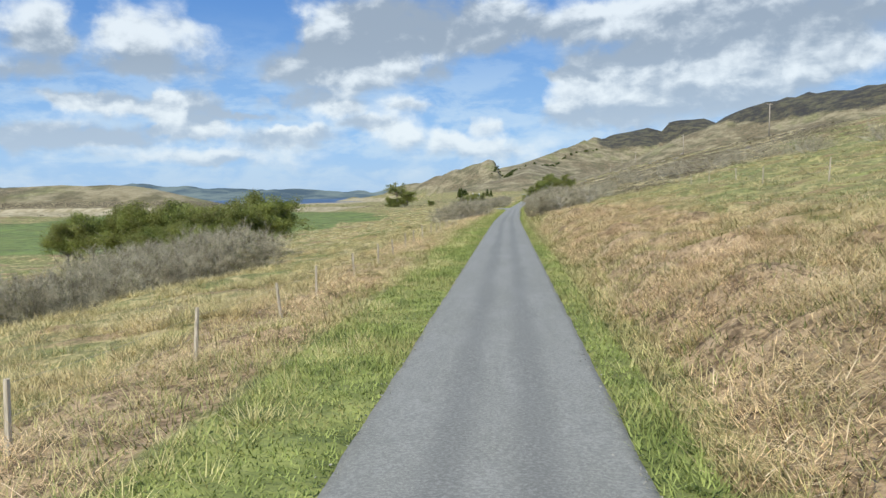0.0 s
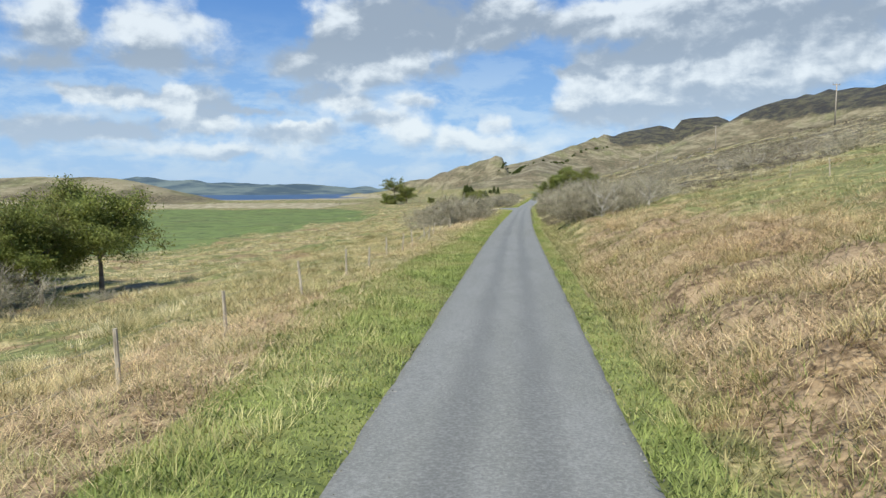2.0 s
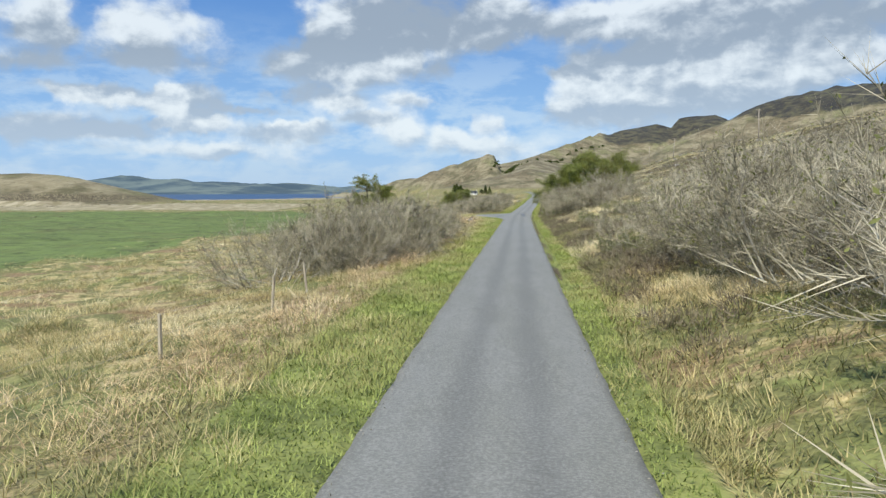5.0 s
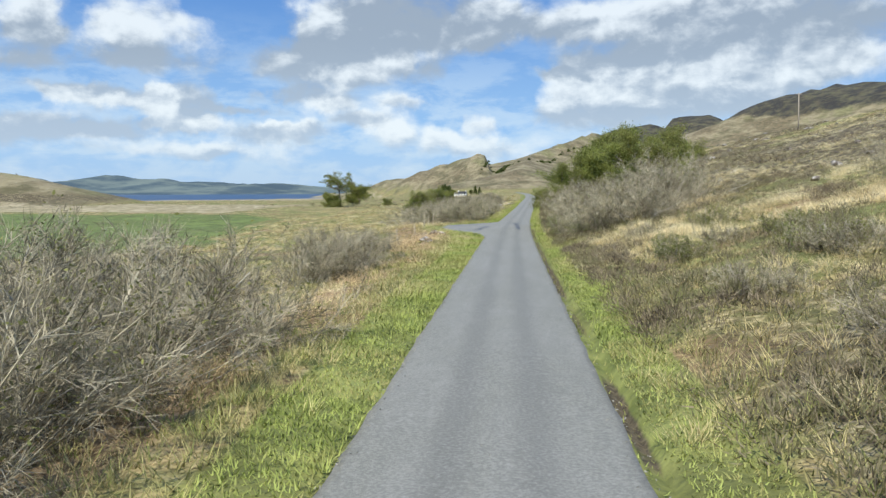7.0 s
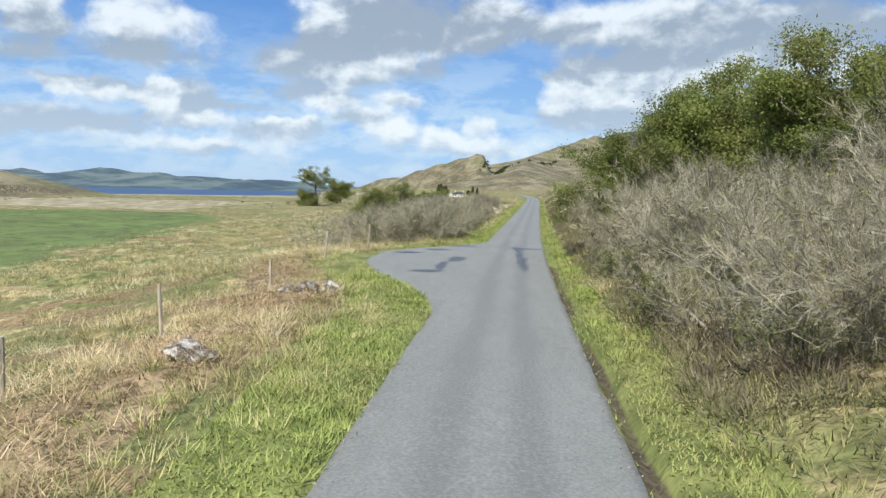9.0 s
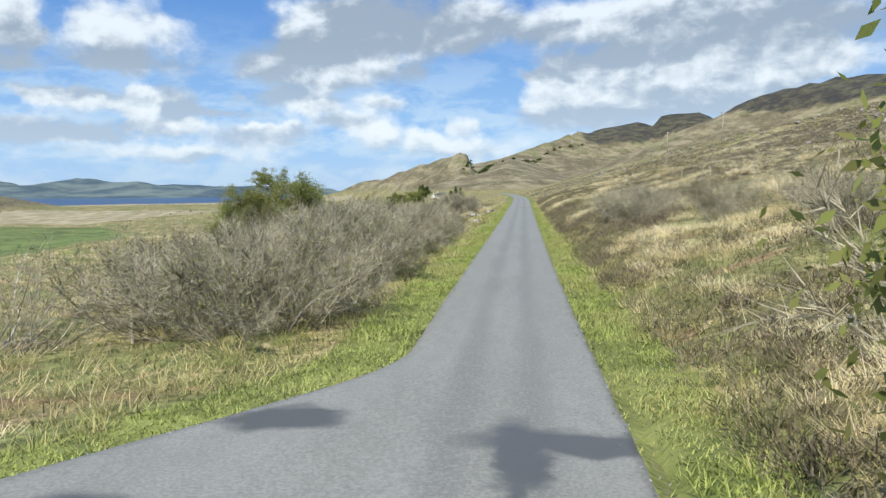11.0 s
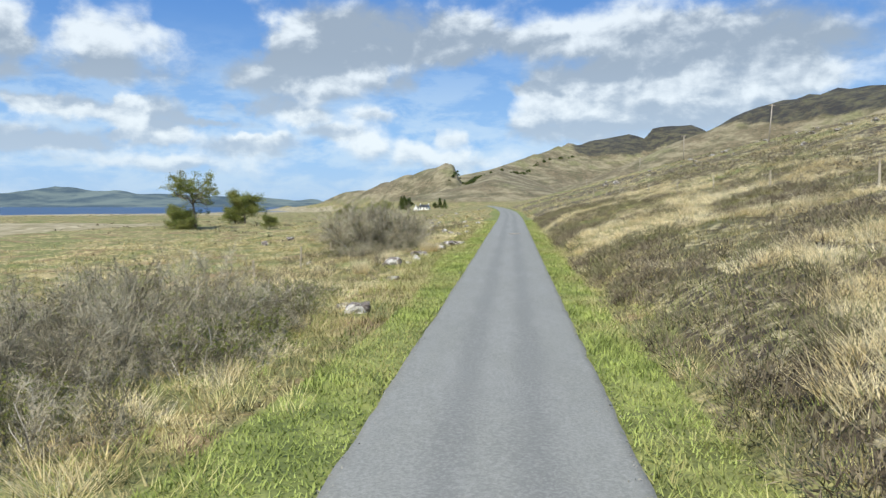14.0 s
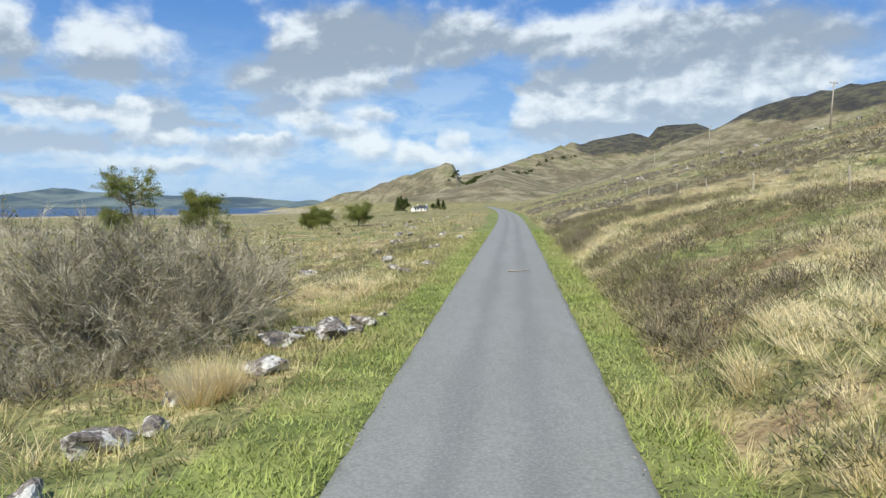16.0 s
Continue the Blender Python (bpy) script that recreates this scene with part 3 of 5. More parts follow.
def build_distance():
    """Hills beyond the loch, the haze of distance put in as blue colour and a faint glow."""
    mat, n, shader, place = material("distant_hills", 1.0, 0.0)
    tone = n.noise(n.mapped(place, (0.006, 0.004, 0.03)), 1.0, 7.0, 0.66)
    # blue-grey base and weak emission stand in for the air's haze
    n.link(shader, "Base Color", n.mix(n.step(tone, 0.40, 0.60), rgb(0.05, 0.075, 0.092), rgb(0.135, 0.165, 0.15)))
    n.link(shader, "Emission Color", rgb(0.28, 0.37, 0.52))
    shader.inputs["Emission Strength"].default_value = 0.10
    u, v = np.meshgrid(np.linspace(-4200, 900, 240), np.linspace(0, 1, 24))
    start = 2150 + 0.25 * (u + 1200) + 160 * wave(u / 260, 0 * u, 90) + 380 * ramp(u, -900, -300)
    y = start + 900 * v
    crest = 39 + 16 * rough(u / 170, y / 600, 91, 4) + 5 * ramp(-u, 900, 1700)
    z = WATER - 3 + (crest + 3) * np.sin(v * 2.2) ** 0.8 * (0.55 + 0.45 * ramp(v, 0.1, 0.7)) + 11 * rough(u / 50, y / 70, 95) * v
    tagged(new("backdrop", grid_mesh("distant_hills", u, y, z, mat)), "hills beyond the loch, their blue haze painted in as colour and glow", "hills", kind="structure")


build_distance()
build_ground()
build_road()
build_water()

# ---- plants: materials ----
def plant_material(name, dark, light, rough_=0.75, through_=0.25, tip=None, grain=0.45, lush=None):
    """Thin leaves, blades and twigs: each island of the mesh has its own tone, and some light passes through."""
    mat, n, shader, place = material(name, rough_, 0.2)
    own = n.put("ShaderNodeNewGeometry", out=8)
    patch = n.noise(place, grain, 3.0, 0.6)
    fac = n.math("ADD", n.math("MULTIPLY", own, 0.42), n.math("MULTIPLY", n.math("SUBTRACT", patch, 0.36), 2.0))
    colour = n.mix(n.step(fac, 0.10, 0.85), rgb(*dark), rgb(*light))
    if lush:
        ahead = n.mix(n.step(fac, 0.10, 0.85), rgb(*lush[0]), rgb(*lush[1]))
        parts = mat.node_tree.nodes.new("ShaderNodeSeparateXYZ")
        n.link(parts, 0, place)
        colour = n.mix(n.step(parts.outputs[1], 75.0, 125.0), colour, ahead)
    if tip:
        colour = n.mix(n.step(n.noise(place, 0.31, 3.0), 0.45, 0.58), colour, n.mix(own, rgb(*tip), colour))
    n.link(shader, "Base Color", colour)
    if through_:
        glow = n.put("ShaderNodeBsdfTranslucent", {0: colour})
        mixed = n.put("ShaderNodeMixShader", {0: through_, 1: shader.outputs[0], 2: glow})
        out = [o for o in mat.node_tree.nodes if o.bl_idname == "ShaderNodeOutputMaterial"][0]
        mat.node_tree.links.new(mixed, out.inputs[0])
    return mat


GRASS = plant_material("verge_grass", (0.14, 0.175, 0.045), (0.365, 0.41, 0.125), tip=(0.40, 0.35, 0.15), grain=1.9, lush=((0.19, 0.228, 0.055), (0.435, 0.485, 0.14)))
STRAW = plant_material("straw_grass", (0.25, 0.20, 0.08), (0.80, 0.655, 0.345), tip=(0.20, 0.22, 0.075), grain=1.6, through_=0.35)
STALK = plant_material("bracken_stalks", (0.30, 0.20, 0.10), (0.74, 0.58, 0.37), through_=0.0)
MOOR = plant_material("moor_sward", (0.125, 0.115, 0.042), (0.52, 0.435, 0.21), tip=(0.20, 0.225, 0.075), grain=1.8)
SEDGE = plant_material("yellow_sedge", (0.26, 0.26, 0.08), (0.68, 0.61, 0.28), tip=(0.56, 0.44, 0.25))
PALE = plant_material("pale_grass", (0.63, 0.505, 0.265), (0.97, 0.85, 0.55), through_=0.45)
FERN = plant_material("dead_bracken", (0.21, 0.13, 0.064), (0.95, 0.70, 0.40), tip=(0.45, 0.39, 0.19), grain=2.0)
LING = plant_material("heather", (0.06, 0.045, 0.03), (0.30, 0.245, 0.165), through_=0.1, tip=(0.19, 0.19, 0.08), grain=1.5)
TWIG = plant_material("bare_twigs", (0.105, 0.09, 0.06), (0.53, 0.47, 0.34), through_=0.0, grain=1.2)
BARK = plant_material("grey_bark", (0.22, 0.195, 0.16), (0.58, 0.535, 0.465), through_=0.0)
TRUNK = plant_material("brown_bark", (0.075, 0.062, 0.05), (0.25, 0.21, 0.17), through_=0.0)
BUDS = plant_material("willow_buds", (0.16, 0.17, 0.05), (0.34, 0.34, 0.12), through_=0.35)
LEAF = plant_material("spring_leaves", (0.10, 0.125, 0.03), (0.315, 0.345, 0.095), through_=0.4, tip=(0.225, 0.21, 0.072))
DARKLEAF = plant_material("gorse_leaves", (0.03, 0.05, 0.014), (0.12, 0.145, 0.035), through_=0.2)


# ---- plants: shapes ----
def blade_arrays(root, length, width, heading, lean, bend=0.35, segs=2):
    """Tapered blades: arrays of places and triangles. lean 0 is upright, 1 lies flat; bend droops the tip."""
    n = len(root)
    flat = np.stack([np.cos(heading), np.sin(heading), 0 * heading], -1)
    side = np.stack([-np.sin(heading), np.cos(heading), 0 * heading], -1) * (width / 2)[:, None]
    rise = np.sqrt(np.clip(1 - lean**2, 0.02, 1))

    def at(s):
        return root + flat * (length * (lean * s + bend * 0.6 * s * s))[:, None] + np.array([0, 0, 1.0]) * (length * (rise * s - bend * 0.55 * s * s))[:, None]

    if segs == 1:
        co = np.stack([root - side, root + side, at(1.0)], 1)
        tri = np.arange(3 * n).reshape(n, 3)
    else:
        mid = at(0.55)
        co = np.stack([root - side, root + side, mid + side * 0.8, mid - side * 0.8, at(1.0)], 1)
        k = np.arange(n)[:, None] * 5
        tri = np.concatenate([k + [0, 1, 2], k + [0, 2, 3], k + [3, 2, 4]], 1).reshape(-1, 3)
    return co.reshape(-1, 3), tri


def joined(pieces):
    cos, tris, base = [], [], 0
    for co, tri in pieces:
        cos.append(co)
        tris.append(tri + base)
        base += len(co)
    return np.concatenate(cos), np.concatenate(tris)


def scatter(rs, count, y0, y1, u0, u1, keep=None, skew=1.0):
    """Places on the ground in a strip beside the road, thinned by keep(u, y) from 0 to 1."""
    y = rs.uniform(y0, y1, count)
    u = u0 + (u1 - u0) * rs.uniform(0, 1, count) ** skew
    if keep is not None:
        ok = rs.uniform(0, 1, count) < keep(u, y)
        u, y = u[ok], y[ok]
    x = road_x(y) + u
    return np.stack([x, y, land(x, y)], -1)


def clumped(rs, roots, each, spread):
    """Several places round each root."""
    n = len(roots)
    r, a = spread * np.sqrt(rs.uniform(0, 1, (n, each))), rs.uniform(0, 6.283, (n, each))
    out = np.repeat(roots[:, None], each, 1).copy()
    out[..., 0] += r * np.cos(a)
    out[..., 1] += r * np.sin(a)
    return out.reshape(-1, 3), a.ravel(), (r / spread).ravel()


def stuff(name, co, tri, mat, label, category):
    tagged(new(name, quick_mesh(name, co, tri, mat, smooth=False)), label, category, kind="stuff")


def outside_road(u, y):
    left = np.where(u < 0, -u - lay_by(y), u)
    return (left > HALF + 0.02) * 1.0


def zone_at(u, y, name):
    left, right = np.maximum(-u, 0), np.maximum(u, 0)
    near_l = 3.25 + 1.2 * ramp(y, 42, 54) * (1 - ramp(y, 64, 76)) + 0.5 * wave(y / 6, 0 * y, 70) - 0.4 * ramp(y, 90, 120)
    near_r = 2.12 + 0.2 * wave(y / 5, 0 * y, 71) + 0.65 * ramp(y, 95, 120) - 0.35 * ramp(y, 214, 234)
    verge = np.where(u < 0, left < near_l + lay_by(y), right < near_r)
    if name == "verge":
        return verge * outside_road(u, y)
    if name == "sward":
        return (~verge) * outside_road(u, y) * (1 - 0.6 * ramp(np.abs(u), 7, 14)) * (1 - 0.55 * (u > 0) * ramp(y, 92, 104))
    patch = 0.5 + 0.35 * wave((road_x(y) + u) / 2.2, y / 2.2, 101) + 0.35 * wave((road_x(y) + u) / 0.6, y / 0.6, 102)
    return (~verge) * np.clip((patch - 0.25) * 2.2, 0.06, 1) * outside_road(u, y)


def build_grasses():
    rs = np.random.RandomState(7)
    # short green verges
    roots = scatter(rs, 520000, -4, 300, -5.2, -HALF, lambda u, y: zone_at(u, y, "verge") * (1 - 0.7 * ramp(y, 240, 300)))
    more = scatter(rs, 270000, -4, 300, HALF, 3.6, lambda u, y: zone_at(u, y, "verge") * (1 - 0.9 * (np.abs(u - 1.64) < 0.17) * ramp(y, 98, 106) * (1 - ramp(y, 180, 190))) * (1 - 0.7 * ramp(y, 240, 300)))
    roots = np.concatenate([roots, more])
    n = len(roots)
    tall = 0.55 + 0.45 * rough(roots[:, 0] / 0.8, roots[:, 1] / 0.8, 110, 2)
    length = rs.uniform(0.07, 0.19, n) * np.clip(tall, 0.4, 1.6) * 1.3
    co, tri = blade_arrays(roots, length, rs.uniform(0.012, 0.026, n), rs.uniform(0, 6.28, n), rs.uniform(0.1, 0.85, n), 0.4, 1)
    stuff("verge_grass", co, tri, GRASS, "short green grass on the road verges", "grass")
    # longer tufts that stand in the verge and over its outer edge
    roots = scatter(rs, 4200, -4, 290, -4.8, -HALF - 0.3, lambda u, y: outside_road(u, y) * ramp(-u, 1.6, 4.0) * 0.8)
    roots = np.concatenate([roots, scatter(rs, 2400, -4, 290, HALF + 0.25, 3.4, lambda u, y: 0.3 + 0.6 * ramp(u, 1.7, 2.8))])
    place, a, r = clumped(rs, roots, 16, 0.14)
    n = len(place)
    co, tri = blade_arrays(place, rs.uniform(0.12, 0.32, n), rs.uniform(0.005, 0.011, n), a + rs.normal(0, 0.5, n), 0.15 + 0.5 * r, 0.4, 2)
    stuff("grass_tufts", co, tri, GRASS, "longer green grass tufts along the verges", "grass")

    # yellowing sedge where the verges give way to rough ground
    def margin(u, y):
        side = np.where(u < 0, -u - lay_by(y) - 3.1 + 0.4 * ramp(y, 90, 120) - 1.2 * ramp(y, 42, 54) * (1 - ramp(y, 64, 76)), u - 2.2 - 0.5 * ramp(y, 95, 120) + 0.35 * ramp(y, 214, 234))
        return np.exp(-((side - 0.25) / np.where(u < 0, 1.0 + 1.1 * (1 - ramp(y, 85, 105)), 0.6)) ** 2) * outside_road(u, y) * (0.65 + 0.35 * wave(y / 2.2, u, 118))

    roots = np.concatenate([scatter(rs, 11000, -4, 295, -8.5, -2.2, margin), scatter(rs, 4200, -4, 295, 1.8, 4.4, margin)])
    place, a, r = clumped(rs, roots, 24, 0.22)
    n = len(place)
    co, tri = blade_arrays(place, rs.uniform(0.14, 0.42, n), rs.uniform(0.007, 0.014, n), a + rs.normal(0, 0.6, n), 0.12 + 0.5 * r, 0.45, 1)
    stuff("sedge", co, tri, SEDGE, "yellow-green sedge along the outer verge edges", "grass")

    # straw-coloured tussocks over the rough ground
    pieces = []
    for y0, y1, u0, u1, count, each, tall, wide in ((-4, 300, -16, -3.2, 5200, 26, 0.46, 0.014), (-4, 62, -10, -6.2, 1300, 30, 0.58, 0.012), (-4, 104, -19, -6.8, 4400, 26, 0.52, 0.016), (-4, 66, 2.5, 9.5, 2600, 26, 0.42, 0.012), (60, 300, 2.6, 16, 2500, 26, 0.44, 0.014),
                                                    (-4, 105, 5, 34, 5200, 18, 0.36, 0.018), (-4, 330, -44, -13, 13000, 14, 0.55, 0.028), (120, 330, -34, -7, 5000, 18, 0.5, 0.02),
                                                    (0, 330, 16, 60, 6000, 12, 0.45, 0.03), (270, 420, -60, 60, 5000, 8, 0.6, 0.06)):
        roots = scatter(rs, count, y0, y1, u0, u1, lambda u, y: zone_at(u, y, "rough") * (1 - 0.92 * ramp(-u - np.maximum(45 - 0.23 * (y - 120), 25 + 0.27 * (y - 168)), -3, 5) * ramp(y, 95, 112) * (1 - ramp(y, 290, 312))))
        place, a, r = clumped(rs, roots, each, 0.26 if each > 14 else 0.42)
        n = len(place)
        size = np.repeat(rs.uniform(0.55, 1.25, len(roots)), each)
        pieces.append(blade_arrays(place, tall * size * rs.uniform(0.6, 1.2, n), wide * rs.uniform(0.6, 1.4, n), a + rs.normal(0, 0.6, n), 0.12 + 0.55 * r, 0.45, 1))
    co, tri = joined(pieces)
    stuff("straw_tussocks", co, tri, STRAW, "dry straw-coloured moor grass tussocks", "grass")
    # the short dry sward between them
    def sward(u, y):
        return zone_at(u, y, "sward")

    roots = np.concatenate([scatter(rs, 260000, -4, 290, -2.3, -14, sward, 1.9), scatter(rs, 330000, -4, 290, 2.1, 15, sward, 1.7), scatter(rs, 150000, 92, 290, 3.0, 26, None, 1.25)])
    n = len(roots)
    co, tri = blade_arrays(roots, rs.uniform(0.08, 0.28, n), rs.uniform(0.011, 0.026, n), rs.uniform(0, 6.28, n), rs.uniform(0.1, 0.85, n), 0.4, 1)
    stuff("dry_sward", co, tri, MOOR, "short dry moor grass between the tussocks", "grass")
    # pale bleached plumes, in broad patches
    def plumed(u, y):
        x = road_x(y) + u
        return 1.1 * wave(x / 1.7, y / 3.2, 134) + 0.75 * wave(x / 0.7, y / 0.75, 130) - 0.8 * np.exp(-(((u - 2.9) / 0.9) ** 2))

    roots = scatter(rs, 14000, 95, 300, 2.7, 17, lambda u, y: np.clip(2.0 * plumed(u, y) + 0.10, 0.01, 1), 1.1)
    roots = np.concatenate([roots, scatter(rs, 1600, 222, 290, -9, -3.6, lambda u, y: np.clip(wave((road_x(y) + u) / 1.2, y / 1.2, 132), 0, 1)), scatter(rs, 1800, 40, 290, -13, -3.8, lambda u, y: np.clip(wave((road_x(y) + u) / 3.5, y / 3.5, 131), 0, 1) * 0.7 * outside_road(u + 0.6, y) * outside_road(u + 0.6, y + 2) * outside_road(u + 0.6, y - 2))])
    meadow_side = scatter(rs, 16000, -4, 330, -46, -9, lambda u, y: zone_at(u, y, "rough") * np.clip(1.6 * wave((road_x(y) + u) / 2.6, y / 1.4, 133) - 0.1, 0, 1) * (1 - 0.95 * ramp(-u - np.maximum(45 - 0.23 * (y - 120), 25 + 0.27 * (y - 168)), -5, 2) * ramp(y, 95, 112)))
    place, a, r = clumped(rs, roots, 72, 0.30)
    n = len(place)
    size = np.repeat(rs.uniform(0.6, 1.6, len(roots)), 72)
    co, tri = blade_arrays(place, size * rs.uniform(0.2, 0.46, n), rs.uniform(0.008, 0.015, n), a + rs.normal(0, 0.8, n), 0.08 + 0.5 * r, 0.6, 1)
    meadow_side = np.concatenate([meadow_side, scatter(rs, 9000, 95, 340, 16, 62, lambda u, y: np.clip(1.8 * wave((road_x(y) + u) / 2.4, y / 6.5, 135) - 0.1, 0, 1))])
    place, a, r = clumped(rs, meadow_side, 22, 0.42)
    n = len(place)
    away = blade_arrays(place, rs.uniform(0.25, 0.6, n), rs.uniform(0.016, 0.03, n), a + rs.normal(0, 0.7, n), 0.1 + 0.5 * r, 0.55, 1)
    spots = np.array([(1.6, 252.6), (1.45, 252.9), (1.8, 252.9), (0.2, 249.8), (-0.3, 243.6), (0.3, 246.8)])
    place, a, r = clumped(rs, np.column_stack([spots, land(spots[:, 0], spots[:, 1])]), 420, 0.24)
    n = len(place)
    tall = blade_arrays(place, rs.uniform(0.45, 0.85, n), rs.uniform(0.006, 0.012, n), a + rs.normal(0, 0.4, n), 0.04 + 0.34 * r, 0.35, 1)
    co, tri = joined([(co, tri), away, tall])
    stuff("bleached_tussocks", co, tri, PALE, "bleached pale plumes of dead moor grass", "grass")

    # dead bracken, flattened by the winter into low heaps with hollows between
    def heaped(u, y):
        x = road_x(y) + u
        return 0.8 * wave(x / 0.55, y / 0.7, 140) + 0.5 * wave(x / 1.9, y / 2.6, 141)

    def fern_here(u, y):
        right, left = np.maximum(u, 0), np.maximum(-u, 0)
        r_ = ramp(right, 2.2, 2.9) * (1 - ramp(right, 7, 12)) * (1 - ramp(y, 62, 80))
        left = left - lay_by(y)
        l_ = ramp(left, 3.2, 3.9) * (1 - ramp(left, 6.0 - 1.0 * ramp(y, 40, 60), 9.0 - 1.5 * ramp(y, 40, 60))) * (1 - 0.4 * ramp(y, 45, 60) * (1 - ramp(y, 92, 104))) * (1 - ramp(y, 176, 186))
        return outside_road(u, y + 1.5) * outside_road(u, y) * np.clip(r_ + l_, 0, 1) * np.clip(0.5 + 1.3 * heaped(u, y), 0.05, 1)

    roots = np.concatenate([scatter(rs, 15000, -5, 100, 2.2, 12, fern_here), scatter(rs, 9500, -5, 186, -9, -3.2, fern_here)])
    place, a, r = clumped(rs, roots, 42, 0.45)
    n = len(place)
    crest = np.clip(0.10 + 0.30 * heaped(roots[:, 0] - road_x(roots[:, 1]), roots[:, 1]), 0.0, 0.42)
    heap = np.repeat(crest + rs.uniform(0.02, 0.5, len(roots)) ** 1.5, 42)
    place[:, 2] += heap * (1 - r * r) * rs.uniform(0.35, 1.0, n)
    co, tri = blade_arrays(place, rs.uniform(0.10, 0.38, n), rs.uniform(0.004, 0.011, n), a + rs.normal(0, 1.2, n), rs.uniform(0.35, 0.98, n), 0.65, 1)
    stuff("dead_bracken", co, tri, FERN, "flattened rust and tan dead bracken on the banks", "bracken")
    # broken pale stalks that lie over it
    pick = roots[rs.randint(0, len(roots), 6500)]
    place, a, r = clumped(rs, pick, 2, 0.5)
    n = len(place)
    place[:, 2] += rs.uniform(0.02, 0.38, n)
    co, tri = blade_arrays(place, rs.uniform(0.2, 0.55, n), rs.uniform(0.005, 0.011, n), rs.uniform(0, 6.283, n), rs.uniform(0.6, 0.99, n), 0.3, 2)
    stuff("bracken_stalks", co, tri, STALK, "broken pale bracken stalks lying across the banks", "bracken")

    # heather and bog plants above the road: low rounded cushions of short sprigs
    def cushions(roots, each, wide, tall, sprig, thick):
        n, size = len(roots), rs.uniform(0.6, 1.3, len(roots))
        way = unit(rs.normal(0, 1, (n, each, 3)) + np.array([0, 0, 0.35]))
        way[..., 2] = np.abs(way[..., 2])
        depth = rs.uniform(0.7, 1.0, (n, each, 1))
        spot = roots[:, None] + way * depth * np.array([wide, wide, tall]) * size[:, None, None] - np.array([0, 0, 0.04])
        grown = unit(way + rs.normal(0, 0.55, way.shape) + np.array([0, 0, 0.5])).reshape(-1, 3)
        m = n * each
        return slivers(rs, spot.reshape(-1, 3), grown, rs.uniform(*sprig, m), rs.uniform(*thick, m))

    roots = scatter(rs, 11500, 92, 300, 2.7, 17, lambda u, y: np.clip(1.0 - 2.4 * (plumed(u, y) - 0.10), 0.06, 1) * np.clip(0.6 + 1.1 * wave((road_x(y) + u) / 1.3, y / 1.3, 150) + 0.5 * np.exp(-(((u - 3.4) / 0.8) ** 2)), 0.1, 1), 1.5)
    roots = np.concatenate([roots, scatter(rs, 700, 222, 290, -12, -4.2, lambda u, y: np.clip(0.4 + 0.6 * wave((road_x(y) + u) / 3, y / 3, 151), 0, 1))])
    near = cushions(roots, 72, 0.42, 0.34, (0.08, 0.22), (0.012, 0.024))
    roots = scatter(rs, 6500, 92, 340, 16, 62, lambda u, y: np.clip(0.2 - 1.3 * wave((road_x(y) + u) / 2.4, y / 6.5, 135), 0, 1))
    far = cushions(roots, 16, 0.6, 0.4, (0.15, 0.35), (0.04, 0.08))
    co, tri = joined([near, far])
    stuff("heather", co, tri, LING, "dark brown heather clumps on the hillside", "heather")


# ---- bushes and trees ----
def tubes(starts, ends, r0, r1, sides=4):
    """Tapered sticks from starts to ends."""
    n = len(starts)
    way = ends - starts
    way = way / np.maximum(np.linalg.norm(way, axis=1, keepdims=True), 1e-6)
    ref = np.where(np.abs(way[:, 2:3]) > 0.9, np.array([[1.0, 0, 0]]), np.array([[0, 0, 1.0]]))
    p = np.cross(way, ref)
    p /= np.linalg.norm(p, axis=1, keepdims=True)
    q = np.cross(way, p)
    ang = np.arange(sides) * 6.28318 / sides
    ring = p[:, None] * np.cos(ang)[:, None] + q[:, None] * np.sin(ang)[:, None]
    co = np.concatenate([starts[:, None] + ring * r0[:, None, None], ends[:, None] + ring * r1[:, None, None]], 1).reshape(-1, 3)
    k = np.arange(n)[:, None] * 2 * sides
    faces = []
    for s in range(sides):
        t = (s + 1) % sides
        faces += [k + [s, t, sides + t], k + [s, sides + t, sides + s]]
    return co, np.concatenate(faces, 1).reshape(-1, 3)


def unit(v):
    return v / np.maximum(np.linalg.norm(v, axis=-1, keepdims=True), 1e-6)


def grow(rs, start, way, length, radius, steps, wander, lift):
    """Polylines from start: arrays of points (n, steps + 1, 3) and radii."""
    pts, rad = [start], [radius]
    for k in range(steps):
        way = unit(way + rs.normal(0, wander, way.shape) + np.array([0, 0, lift]))
        pts.append(pts[-1] + way * (length / steps)[:, None])
        rad.append(radius * (1 - 0.75 * (k + 1) / steps))
    return np.stack(pts, 1), np.stack(rad, 1)


def along(rs, pts, each, low=0.25):
    """Random places on polylines, the way there, and the share of the length."""
    n, m, _ = pts.shape
    s = rs.uniform(low, 0.99, (n, each)) * (m - 1)
    k = s.astype(int)
    row = np.arange(n)[:, None]
    a, b = pts[row, k], pts[row, np.minimum(k + 1, m - 1)]
    return (a + (b - a) * (s - k)[..., None]).reshape(-1, 3), unit(b - a).reshape(-1, 3), (s / (m - 1)).ravel()


def sticks(pts, rad, sides=4):
    return tubes(pts[:, :-1].reshape(-1, 3), pts[:, 1:].reshape(-1, 3), rad[:, :-1].ravel(), rad[:, 1:].ravel(), sides)


